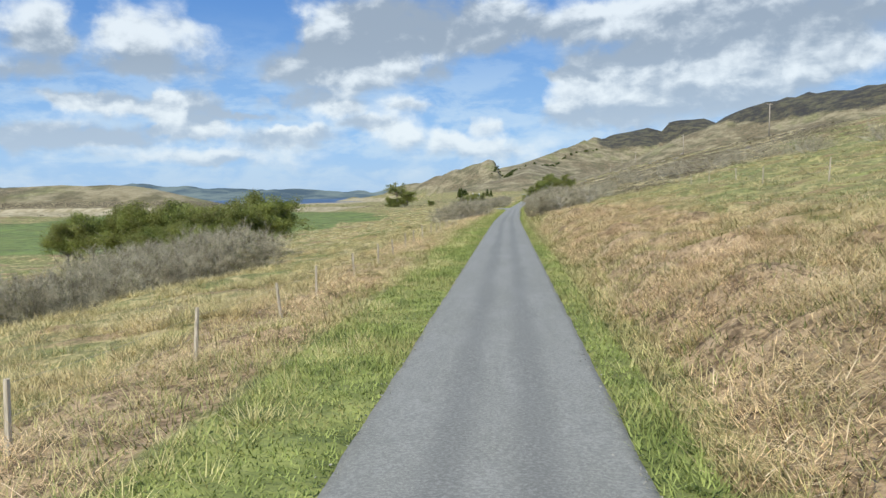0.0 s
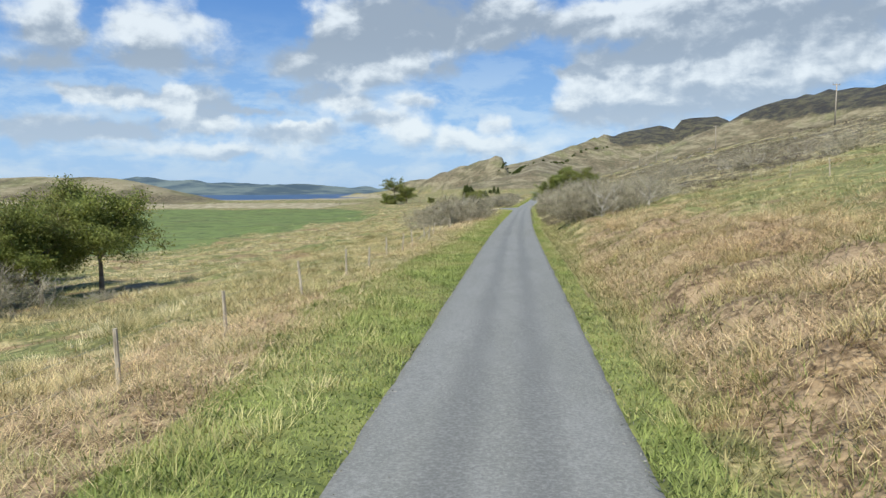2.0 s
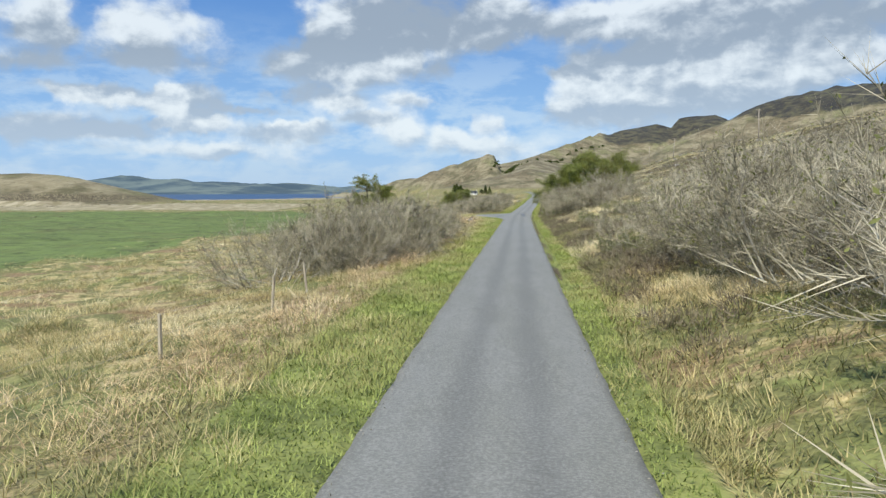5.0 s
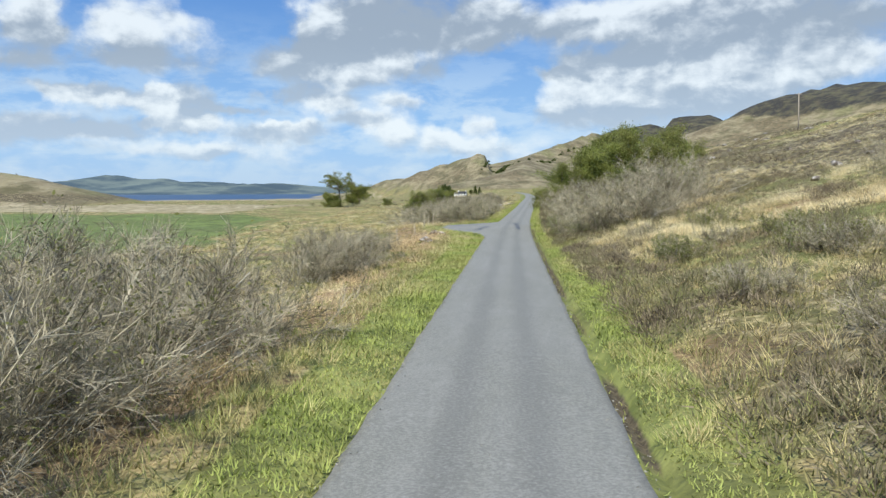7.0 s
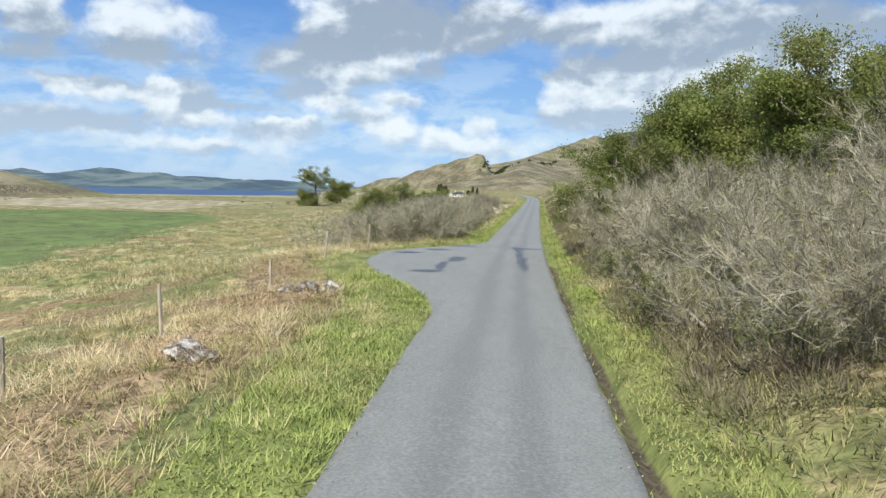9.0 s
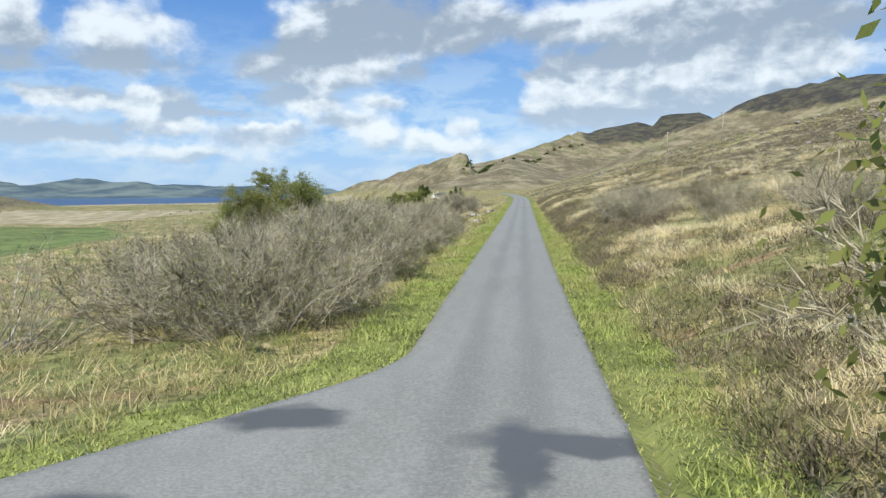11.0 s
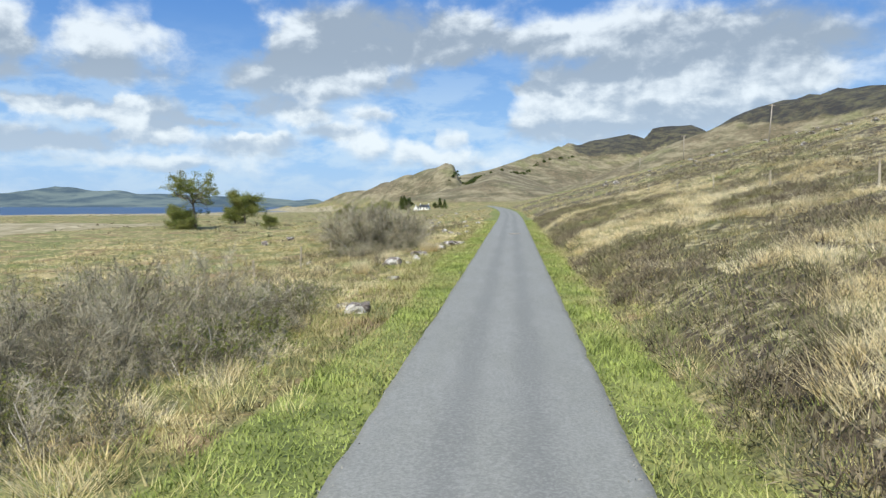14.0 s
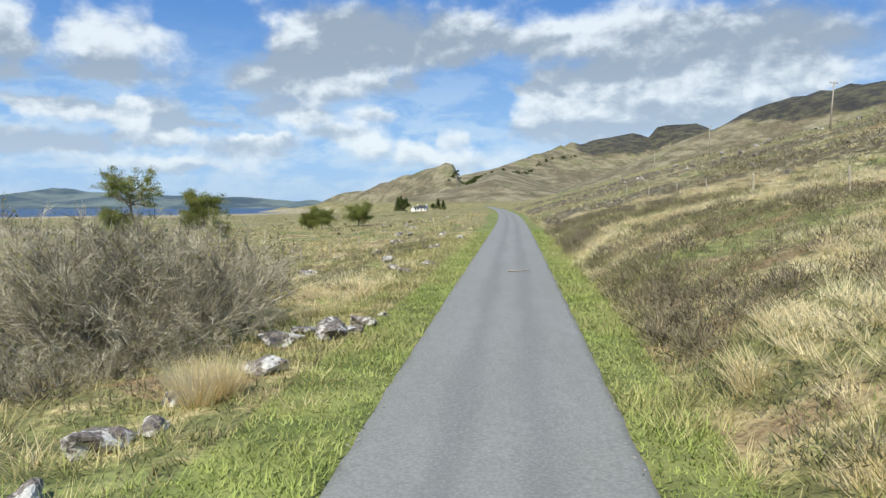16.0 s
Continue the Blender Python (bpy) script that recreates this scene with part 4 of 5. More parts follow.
def slivers(rs, start, way, length, width):
    """Flat tapered twigs in any direction."""
    side = unit(np.cross(way, rs.normal(0, 1, way.shape))) * (width / 2)[:, None]
    co = np.stack([start - side, start + side, start + way * length[:, None]], 1).reshape(-1, 3)
    return co, np.arange(len(co)).reshape(-1, 3)


def ribbons(rs, pts, width=0.009):
    """Thin branches of two tapered pieces."""
    a, b, c = pts[:, 0], pts[:, 1], pts[:, -1]
    n = len(a)
    return joined([slivers(rs, a, b - a, np.full(n, 1.5), np.full(n, width)), slivers(rs, b, c - b, np.full(n, 1.0), np.full(n, width * 0.7))])


def leaves(rs, place, size, up=0.4):
    """Small folded leaves turned at random: two triangles each."""
    n = len(place)
    a = unit(rs.normal(0, 1, (n, 3)) + np.array([0, 0, up]))
    b = unit(np.cross(a, rs.normal(0, 1, (n, 3))))
    s = size[:, None]
    co = np.stack([place - b * s, place - a * s * 0.45 + 0.1 * b * s, place + b * s, place + a * s * 0.45 + 0.1 * b * s], 1).reshape(-1, 3)
    k = np.arange(n)[:, None] * 4
    return co, np.concatenate([k + [0, 1, 2], k + [0, 2, 3]], 1).reshape(-1, 3)


def part(name, co, tri, mat, parent, label="", kind=""):
    ob = new(name, quick_mesh(name, co, tri, mat, smooth=False))
    ob.parent = parent
    return tagged(ob, label, kind=kind)


def make_bush(seed, height, spread, budded=0.0, lean=0.0, fine=12):
    """A many-stemmed bare willow: stems fan from the base, branch, and end in fine twigs."""
    rs = np.random.RandomState(seed)
    thing = new("willow_bush")
    n = 40
    a, r = rs.uniform(0, 6.283, n), np.sqrt(rs.uniform(0, 1, n))
    base = np.stack([0.32 * spread * r * np.cos(a), 0.32 * spread * r * np.sin(a), np.full(n, -0.12)], -1)
    way = unit(np.stack([1.0 * r * np.cos(a) + lean, 1.0 * r * np.sin(a), 0.95 - 0.3 * r], -1))
    pts, rad = grow(rs, base, way, height * rs.uniform(0.6, 0.86, n) * (1 + 0.15 * r), rs.uniform(0.008, 0.019, n), 5, 0.2, 0.04)
    for k in range(5):
        part("stem", *sticks(pts[k:k + 1], rad[k:k + 1] * 1.35, 5), BARK, thing, "pale grey leaning stem" if k == 0 else "")
    # old pale limbs that sprawl out near the ground
    m = 5
    a2 = rs.uniform(0, 6.283, m)
    low, low_r = grow(rs, np.tile([[0.0, 0.0, 0.02]], (m, 1)), unit(np.stack([np.cos(a2), np.sin(a2), rs.uniform(0.25, 0.5, m)], -1)), height * rs.uniform(0.55, 0.8, m), rs.uniform(0.010, 0.018, m), 6, 0.22, 0.05)
    for k in range(m):
        part("limb", *sticks(low[k:k + 1], low_r[k:k + 1], 5), BARK, thing, "bleached sprawling limb" if k == 0 else "")
    b0, bw, bs = along(rs, pts, 15, 0.12)
    bway = unit(bw + rs.normal(0, 0.62, bw.shape) + np.array([0, 0, 0.10]))
    bpts, brad = grow(rs, b0, bway, height * 0.34 * rs.uniform(0.5, 1.0, len(b0)) * (1.15 - 0.5 * bs), np.full(len(b0), 0.006), 2, 0.25, 0.06)
    t0, tw, ts = along(rs, bpts, fine, 0.1)
    tway = unit(tw + rs.normal(0, 0.6, tw.shape) + np.array([0, 0, 0.12]))
    twigs = slivers(rs, t0, tway, height * 0.115 * rs.uniform(0.5, 1.3, len(t0)), rs.uniform(0.004, 0.009, len(t0)))
    part("twigwork", *joined([sticks(pts[5:], rad[5:], 3), ribbons(rs, bpts), twigs]), TWIG, thing, "dense grey-brown bare twigs", "stuff")
    if budded:
        pick = rs.uniform(0, 1, len(t0)) < budded
        spots = t0[pick] + tway[pick] * height * 0.08
        part("young_foliage", *leaves(rs, spots, rs.uniform(0.012, 0.03, len(spots)) * (1 + budded)), LEAF if budded > 0.25 else BUDS, thing, "yellow-green opening buds", "stuff")
    return thing


def make_tree(seed, height, spread, leafy=9000, size=(0.05, 0.11), trunk=0.13, mat=None, first=0.22, lean=0.0, name="tree", loose=0.075, flat=0.0, bark=None):
    """A broadleaf tree: a short trunk that forks into limbs, branches, and clumps of small leaves with gaps."""
    rs = np.random.RandomState(seed)
    thing = new(name)
    stem, srad = grow(rs, np.array([[0, 0, -0.25]]), unit(np.array([[lean, 0, 1.0]])), np.array([height * 0.6]), np.array([trunk]), 6, 0.10, 0.06)
    n = 15
    l0, lw, ls = along(rs, stem, n, first / 0.6)
    a = np.arange(n) * 2.4 + rs.uniform(-0.4, 0.4, n)
    lway = unit(np.stack([np.cos(a), np.sin(a), rs.uniform(0.2, 0.9, n) * (1 - flat)], -1))
    limbs, lrad = grow(rs, l0, lway, spread * rs.uniform(0.65, 1.0, n) * (1.05 - 0.35 * ls), np.full(n, trunk * 0.4), 5, 0.2, 0.10 * (1 - flat))
    b0, bw, bs = along(rs, limbs, 8, 0.2)
    bway = unit(bw + rs.normal(0, 0.65, bw.shape) + np.array([0, 0, 0.22]))
    branches, brad = grow(rs, b0, bway, spread * 0.46 * rs.uniform(0.5, 1.0, len(b0)), np.full(len(b0), trunk * 0.12), 4, 0.22, 0.06)
    bark = bark or TRUNK
    part("trunk", *sticks(stem, srad, 8), bark, thing, "grey trunk")
    for k in range(n):
        part("limb", *sticks(limbs[k:k + 1], lrad[k:k + 1], 6), bark, thing)
    t0, tw, ts = along(rs, branches, 6, 0.25)
    twigs = slivers(rs, t0, unit(tw + rs.normal(0, 0.6, tw.shape)), spread * 0.14 * rs.uniform(0.5, 1.2, len(t0)), np.full(len(t0), 0.014))
    part("twigwork", *joined([sticks(branches, brad, 3), twigs]), TWIG, thing, "thin grey branches and twigs", "stuff")
    if leafy:
        heart = t0[rs.randint(0, len(t0), leafy // 16)]
        spots = (heart[:, None] + rs.normal(0, spread * loose, (len(heart), 16, 3)) * np.array([1, 1, 0.65])).reshape(-1, 3)
        part("crown", *leaves(rs, spots, rs.uniform(*size, len(spots))), mat or LEAF, thing, "crown of small fresh green leaves", "stuff")
    return thing


def stand(thing, x, y, turn=0.0, scale=1.0, sink=0.05, tilt=0.0):
    return pose(x, y, ground_z(x, y) - sink, tilt, 0, turn) @ Matrix.Scale(scale, 4)


def build_bushes():
    rs = np.random.RandomState(21)
    near = [make_bush(31, 2.6, 2.6, 0.12, fine=26), make_bush(32, 2.4, 3.2, 0.25, fine=26), make_bush(33, 2.8, 2.6, 0.15, fine=26), make_bush(34, 2.3, 3.0, 0.08, 0.3, fine=26)]
    away = [make_bush(35, 2.6, 2.8, 0.2, fine=7), make_bush(36, 2.5, 3.2, 0.1, fine=7)]
    low = [make_bush(37, 1.3, 2.4, 0.12, fine=18), make_bush(38, 1.1, 2.2, 0.42, 0.3, fine=18)]
    for k in near + away:
        tagged(k, "bare grey willow bush with dense thin twigs", "bush", "willow thickets")
    for k in low:
        tagged(k, "low tangled shrub with small green leaves among grass", "bush", "low shrubs")
    sizes = {}

    def put(kinds, x, y, size):
        k = kinds[rs.randint(0, len(kinds))]
        turn = rs.uniform(0, 360)
        if k in sizes:
            copy_thing(k, stand(k, x, y, turn, size / sizes[k]))
        else:
            sizes[k] = size
            k.matrix_basis = stand(k, x, y, turn, size)

    # stations, offsets, number, least and most size
    for y0, y1, ua, ub, wide, count, s0, s1 in ((53, 60, -20.6, -21.6, 1.5, 7, 1.25, 1.6), (26, 35, -21.0, -19.0, 1.2, 8, 0.8, 1.05), (34, 46, -20.5, -18.2, 1.6, 12, 0.8, 1.15), (40, 52, -23.0, -24.0, 2.0, 8, 0.9, 1.2), (52, 66, -26.0, -30.0, 2.5, 9, 1.1, 1.5), (61, 66, -18.0, -19.5, 1.2, 5, 0.6, 0.9), (109.5, 127.5, -6.5, -6.3, 0.7, 15, 1.1, 1.35), (109, 125, -8.6, -8.6, 1.0, 9, 1.1, 1.3), (139, 144, -6.4, -6.2, 0.5, 6, 0.6, 0.78), (144.5, 146, -4.9, -4.9, 0.4, 2, 0.5, 0.6),
                                                 (186, 200, -5.2, -5.4, 0.7, 10, 0.95, 1.15), (200, 213, -5.8, -6.0, 0.7, 10, 1.0, 1.15), (213.5, 222, -5.1, -5.4, 0.7, 6, 0.85, 1.0), (188, 203, -9.5, -9.5, 1.8, 8, 1.05, 1.25), (203, 215, -9.5, -9.5, 1.6, 6, 1.1, 1.25), (224, 237, -5.4, -5.8, 0.8, 8, 0.7, 1.0), (226.5, 231, -6.6, -6.4, 0.7, 5, 0.8, 0.95), (229, 233.5, -5.0, -5.2, 0.5, 5, 0.8, 1.0),
                                                 (82, 106, 4.9, 6.4, 0.9, 14, 1.0, 1.25), (84, 102, 9, 10, 1.4, 7, 0.95, 1.15), (153, 177, 5.9, 5.9, 1.1, 14, 1.0, 1.3), (155, 178, 8.6, 9.4, 1.6, 9, 1.1, 1.4),
                                                 (78, 150, 41, 20, 3.5, 18, 0.9, 1.4), (205, 214, 5.2, 6.2, 1.0, 6, 0.55, 0.75), (108.5, 146, 5.6, 7.4, 1.6, 16, 0.6, 0.95), (112, 152, 11, 17, 3.2, 16, 0.6, 0.95), (190, 204, 6.5, 8.0, 2.0, 5, 0.5, 0.7), (154, 178, 4.1, 4.1, 0.4, 12, 0.8, 1.2), (189, 222, -4.4, -4.4, 0.3, 9, 0.7, 1.0)):
        for k in range(count):
            s = (k + rs.uniform(0, 1)) / count
            y = y0 + (y1 - y0) * s
            u = ua + (ub - ua) * s + rs.uniform(-wide, wide)
            kinds = low if y0 in (224, 154, 189, 61, 144.5, 229, 108.5) else near if abs(u) < 8.2 or y < 75 else away
            put(kinds, float(road_x(y)) + u, y, rs.uniform(s0, s1))
    for x, y, size in ((11.1, 159.8, 1.5), (-5.6, 151.4, 0.7), (-16.2, 46.4, 1.6), (-17.4, 48.2, 1.45), (-18.2, 46.2, 1.0), (-16.9, 45.2, 1.2), (-0.8, 256.6, 1.05), (-2.0, 257.0, 1.2), (-1.5, 258.6, 1.25), (-1.2, 257.4, 1.2), (-2.6, 258.4, 1.1), (-1.4, 259.6, 1.1)):
        put(near, x, y, size)
    for x, y, size in ((-1.2, 254.2, 0.8), (-0.3, 254.9, 0.7), (-2.2, 254.8, 0.85), (0.4, 256.0, 0.6), (-2.9, 255.8, 0.8)):
        put(low, x, y, size)


def build_trees():
    oak = make_tree(41, 8.6, 4.8, 30000, size=(0.06, 0.125), trunk=0.2, first=0.30, loose=0.085, lean=0.12)
    oak.matrix_basis = stand(oak, -22.2, 71.2, 30, 0.82)
    tagged(oak, "low spreading tree in fresh olive-green leaf", "tree", "valley trees")
    for x, y, turn, size, sink in ((-23.6, 68.2, 140, 0.68, 0.1), (-26.5, 69, 250, 0.84, 0.5), (-30.5, 71, 10, 0.86, 0.6), (-34.5, 73, 70, 0.86, 0.6), (-29, 76, 200, 0.85, 0.6), (-39, 75, 330, 0.85, 0.7), (-35, 80, 300, 0.85, 0.8),
                                   (-44, 78, 20, 0.82, 0.8), (-41, 84, 100, 0.85, 0.8), (-49, 82, 160, 0.8, 0.8), (-26, 62.5, 60, 0.62, 0.6), (-31, 64, 310, 0.6, 0.7)):
        copy_thing(oak, stand(oak, x, y, turn, size / 0.82, sink))
    side = make_tree(42, 6.2, 4.3, 72000, size=(0.034, 0.074), trunk=0.17, first=0.18, loose=0.062, flat=0.15)
    side.matrix_basis = stand(side, 8.8, 172.2, 60, 1.0)
    tagged(side, "tree in thick green leaf above the road", "tree", "roadside trees")
    for x, y, turn, size in ((5.9, 176.0, 300, 0.80), (10.1, 164.6, 120, 0.86), (11.2, 168.4, 20, 0.86), (9.0, 177.0, 80, 0.95)):
        copy_thing(side, stand(side, x, y, turn, size))
    small = make_tree(46, 6.3, 1.9, 18000, size=(0.02, 0.045), trunk=0.07, first=0.38, loose=0.09, flat=0.45, lean=0.05)
    tagged(small, "small slender tree with a flat green crown above the thicket", "tree", "thicket trees")
    small.matrix_basis = stand(small, -7.35, 209.6, 40, 1.0)
    for x, y, turn, size in ((-8.2, 209.4, 160, 0.92), (-9.7, 209.1, 250, 0.9), (-10.4, 208.4, 20, 0.72), (-9.3, 208.2, 110, 0.68)):
        copy_thing(small, stand(small, x, y, turn, size))
    bare = make_tree(45, 3.6, 2.3, 0, trunk=0.056, first=0.12, name="bare_tree", bark=BARK)
    tagged(bare, "small leafless tree with twisting white trunk and limbs", "tree", "bare roadside trees")
    bare.matrix_basis = stand(bare, 5.5, 80.2, 20, 0.85)
    for x, y, turn, size in ((8.6, 81.6, 160, 1.0), (6.8, 83.5, 250, 0.9), (4.6, 84.6, 80, 0.85)):
        copy_thing(bare, stand(bare, x, y, turn, size))
    sparse = make_tree(43, 13.5, 7.6, 14000, size=(0.07, 0.16), trunk=0.36, first=0.40, lean=0.1, loose=0.045, flat=0.25)
    tagged(sparse, "tall windswept tree with thin foliage and bare top limbs", "tree", "valley trees")
    sparse.matrix_basis = stand(sparse, -53.8, 373, 100, 1.02)
    for x, y, turn, size, sink in ((-57.0, 373.5, 10, 1.0, 2.6), (-54.6, 371.0, 200, 0.6, 2.0), (-53.4, 407, 40, 1.3, 1.8), (-56.5, 409, 190, 0.9, 2.2), (-18.8, 400, 220, 0.8, 1.2), (-19.5, 366, 20, 0.6, 0.9), (-22.0, 368, 130, 0.5, 1.0), (-37, 369, 20, 0.5, 0.9)):
        copy_thing(oak, stand(oak, x, y, turn, size / 0.82, sink))


build_grasses()
build_bushes()
build_trees()

# ---- stones, posts, poles and buildings ----
def stone_material():
    mat, n, shader, place = material("lichened_rock", 0.9, 0.25)
    blotch = n.noise(place, 4.2, 6.0, 0.66)
    fine = n.noise(place, 22.0, 5.0, 0.65)
    spot = n.noise(place, 5.5, 3.0, 0.55)
    colour = n.mix(n.step(fine, 0.3, 0.7), rgb(0.075, 0.062, 0.054), rgb(0.27, 0.225, 0.195))
    colour = n.mix(n.step(blotch, 0.50, 0.555), colour, n.mix(n.step(fine, 0.3, 0.7), rgb(0.42, 0.39, 0.35), rgb(0.68, 0.64, 0.58)))
    colour = n.mix(n.math("MULTIPLY", n.step(spot, 0.6, 0.68), 0.6), colour, rgb(0.20, 0.19, 0.09))
    n.link(shader, "Base Color", colour)
    bumped(n, shader, n.math("ADD", fine, blotch), 0.7, 0.04)
    return mat


def timber_material(name, dark, light):
    mat, n, shader, place = material(name, 0.85, 0.2)
    grain = n.noise(n.mapped(place, (30, 30, 2.5)), 1.0, 4.0, 0.6)
    n.link(shader, "Base Color", n.mix(n.step(grain, 0.3, 0.7), rgb(*dark), rgb(*light)))
    bumped(n, shader, grain, 0.5, 0.006)
    return mat


def plain_material(name, colour, rough_=0.8, metal=0.0, mottled=0.15):
    mat, n, shader, place = material(name, rough_, 0.3)
    shade = n.noise(place, 3.0, 4.0, 0.6)
    n.link(shader, "Base Color", n.mix(shade, rgb(*(c * (1 - mottled) for c in colour)), rgb(*(min(c * (1 + mottled), 1) for c in colour))))
    shader.inputs["Metallic"].default_value = metal
    return mat


ROCK = stone_material()
POSTWOOD = timber_material("weathered_post", (0.28, 0.235, 0.17), (0.60, 0.52, 0.40))
POLEWOOD = timber_material("pole_timber", (0.24, 0.20, 0.16), (0.46, 0.40, 0.33))
WIRE = plain_material("fence_wire", (0.32, 0.31, 0.29), 0.5, 0.8)
GLAZE = plain_material("brown_porcelain", (0.13, 0.08, 0.06), 0.25)
LIMEWASH = plain_material("limewashed_wall", (0.80, 0.79, 0.75), 0.9, 0.0, 0.05)
CHIP = plain_material("stone_chip", (0.30, 0.285, 0.25), 0.9, 0.0, 0.4)
SLATE = plain_material("slate_roof", (0.10, 0.105, 0.115), 0.6, 0.0, 0.3)
DARKGLASS = plain_material("window_glass", (0.03, 0.035, 0.04), 0.1)


def mesh_part(name, bm, mat, parent=None, label="", smooth=False):
    me = bpy.data.meshes.new(name)
    bm.to_mesh(me)
    bm.free()
    me.materials.append(mat)
    if smooth:
        me.polygons.foreach_set("use_smooth", [True] * len(me.polygons))
    ob = new(name, me)
    ob.parent = parent
    return tagged(ob, label)


def box(sx, sy, sz, at=(0, 0, 0), bevel=0.0):
    bm = bmesh.new()
    bmesh.ops.create_cube(bm, size=1.0, matrix=Matrix.Translation(at) @ Matrix.Diagonal((sx, sy, sz, 1)))
    if bevel:
        bmesh.ops.bevel(bm, geom=bm.edges[:], offset=bevel, segments=1, affect="EDGES")
    return bm


def rod(r0, r1, length, sides=10, at=(0, 0, 0), turn=None):
    bm = bmesh.new()
    m = Matrix.Translation(at) @ (turn or Matrix.Identity(4)) @ Matrix.Translation((0, 0, length / 2))
    bmesh.ops.create_cone(bm, cap_ends=True, segments=sides, radius1=r0, radius2=r1, depth=length, matrix=m)
    return bm


def make_boulder(seed, lumps=0.35):
    """A broken, lichened stone: a ball cut by flat faces and roughened."""
    bm = bmesh.new()
    bmesh.ops.create_icosphere(bm, subdivisions=3, radius=0.5)
    r = random.Random(seed)
    cuts = [(Vector((r.gauss(0, 1), r.gauss(0, 1), r.gauss(0, 0.8))).normalized(), r.uniform(0.24, 0.42)) for _ in range(11)]
    shift = Vector((r.uniform(0, 50), r.uniform(0, 50), r.uniform(0, 50)))
    for v in bm.verts:
        for way, far in cuts:
            over = v.co.dot(way) - far
            if over > 0:
                v.co -= way * over * 0.92
        v.co += v.co.normalized() * (noise.noise(v.co * 3.1 + shift) * 0.13 + noise.noise(v.co * 9 + shift) * 0.05) * (lumps / 0.35)
        v.co.z *= 0.8
    return mesh_part("boulder", bm, ROCK)


def build_stones():
    rs = random.Random(5)
    kinds = [tagged(make_boulder(k), "grey boulder blotched with white lichen, in the grass", "boulder", "roadside boulders") for k in (1, 2, 3, 4, 5)]
    used = set()

    def put(x, y, size, flat=0.75, sink=0.26):
        k = rs.randrange(len(kinds))
        m = pose(x, y, ground_z(x, y) + size * (0.4 * flat - sink), rs.uniform(-15, 15), rs.uniform(-15, 15), rs.uniform(0, 360)) @ Matrix.Diagonal((size * rs.uniform(0.9, 1.4), size, size * flat, 1))
        if k in used:
            ob = kinds[k].copy()
            scene.collection.objects.link(ob)
            ob.matrix_basis = m
        else:
            used.add(k)
            kinds[k].matrix_basis = m

    # x, y, size
    for x, y, size in ((1.6, 256.6, 0.85), (1.95, 257.3, 0.75), (2.4, 256.9, 0.8), (2.75, 257.4, 0.6), (2.2, 257.9, 0.7), (2.9, 258.2, 0.55), (2.0, 254.2, 0.66), (1.1, 251.0, 0.72), (1.45, 251.5, 0.5), (0.6, 245.4, 0.72), (1.2, 249.5, 0.56), (1.15, 246.5, 0.28), (1.25, 252.8, 0.48),
                       (3.1, 259.4, 0.3), (2.7, 268.7, 0.6), (3.4, 271.5, 0.5), (1.5, 274.0, 0.6), (2.2, 270.4, 0.55), (1.1, 233.4, 0.66), (0.7, 234.1, 0.4), (1.1, 240.8, 0.45), (0.5, 245.9, 0.4), (3.0, 281, 0.7), (4.2, 290, 0.7), (2.8, 296, 0.8),
                       (-3.4, 155.6, 0.75), (-3.7, 163.6, 0.8), (-3.3, 164.4, 0.65), (-4.3, 164.0, 0.5), (-7.4, 150.5, 0.6), (0.0, 211.0, 0.4), (0.1, 212.9, 0.35), (-13.6, 85.9, 0.6), (-4.7, 118.5, 0.5), (-4.4, 120.0, 0.4), (4.6, 30.0, 0.3)):
        put(x, y, size)
    for _ in range(110):
        y = rs.uniform(225, 420)
        u = rs.uniform(14, 75) if rs.random() < 0.6 else rs.uniform(-26, -4.5)
        put(float(road_x(y)) + u, y, rs.uniform(0.3, 1.0) * (1.5 if u > 20 else 1.0))
    for _ in range(40):
        y = rs.uniform(120, 200)
        put(float(road_x(y)) + rs.uniform(14, 50), y, rs.uniform(0.3, 0.9))


def make_fence(name, label, spots, tall, wires=(0.45, 0.85), lean=5.0, seed=1):
    """Separate posts with wires strung between them."""
    r = random.Random(seed)
    fence = tagged(new(name), label, "fence")
    tops = []
    for x, y in spots:
        z = ground_z(x, y)
        bm = rod(0.042, 0.036, tall * r.uniform(0.85, 1.1) + 0.3, 7)
        for v in bm.verts:
            v.co.x += 0.008 * noise.noise(v.co * 5)
        post = mesh_part("post", bm, POSTWOOD, fence)
        post.matrix_basis = pose(x, y, z - 0.3, r.uniform(-lean, lean), r.uniform(-lean, lean), r.uniform(0, 360))
        tops.append(Vector((x, y, z)))
    for h in wires:
        curve = bpy.data.curves.new("wire", "CURVE")
        curve.dimensions, curve.bevel_depth, curve.bevel_resolution = "3D", 0.0022, 0
        line = curve.splines.new("POLY")
        points = []
        for a, b in zip(tops[:-1], tops[1:]):
            for k in range(4):
                p = a.lerp(b, k / 4)
                points.append((p.x, p.y, p.z + h * tall - 0.06 * math.sin(k / 4 * math.pi), 1))
        points.append((*(tops[-1] + Vector((0, 0, h * tall))), 1))
        line.points.add(len(points) - 1)
        for p, co in zip(line.points, points):
            p.co = co
        curve.materials.append(WIRE)
        ob = new("wire", curve)
        ob.parent = fence


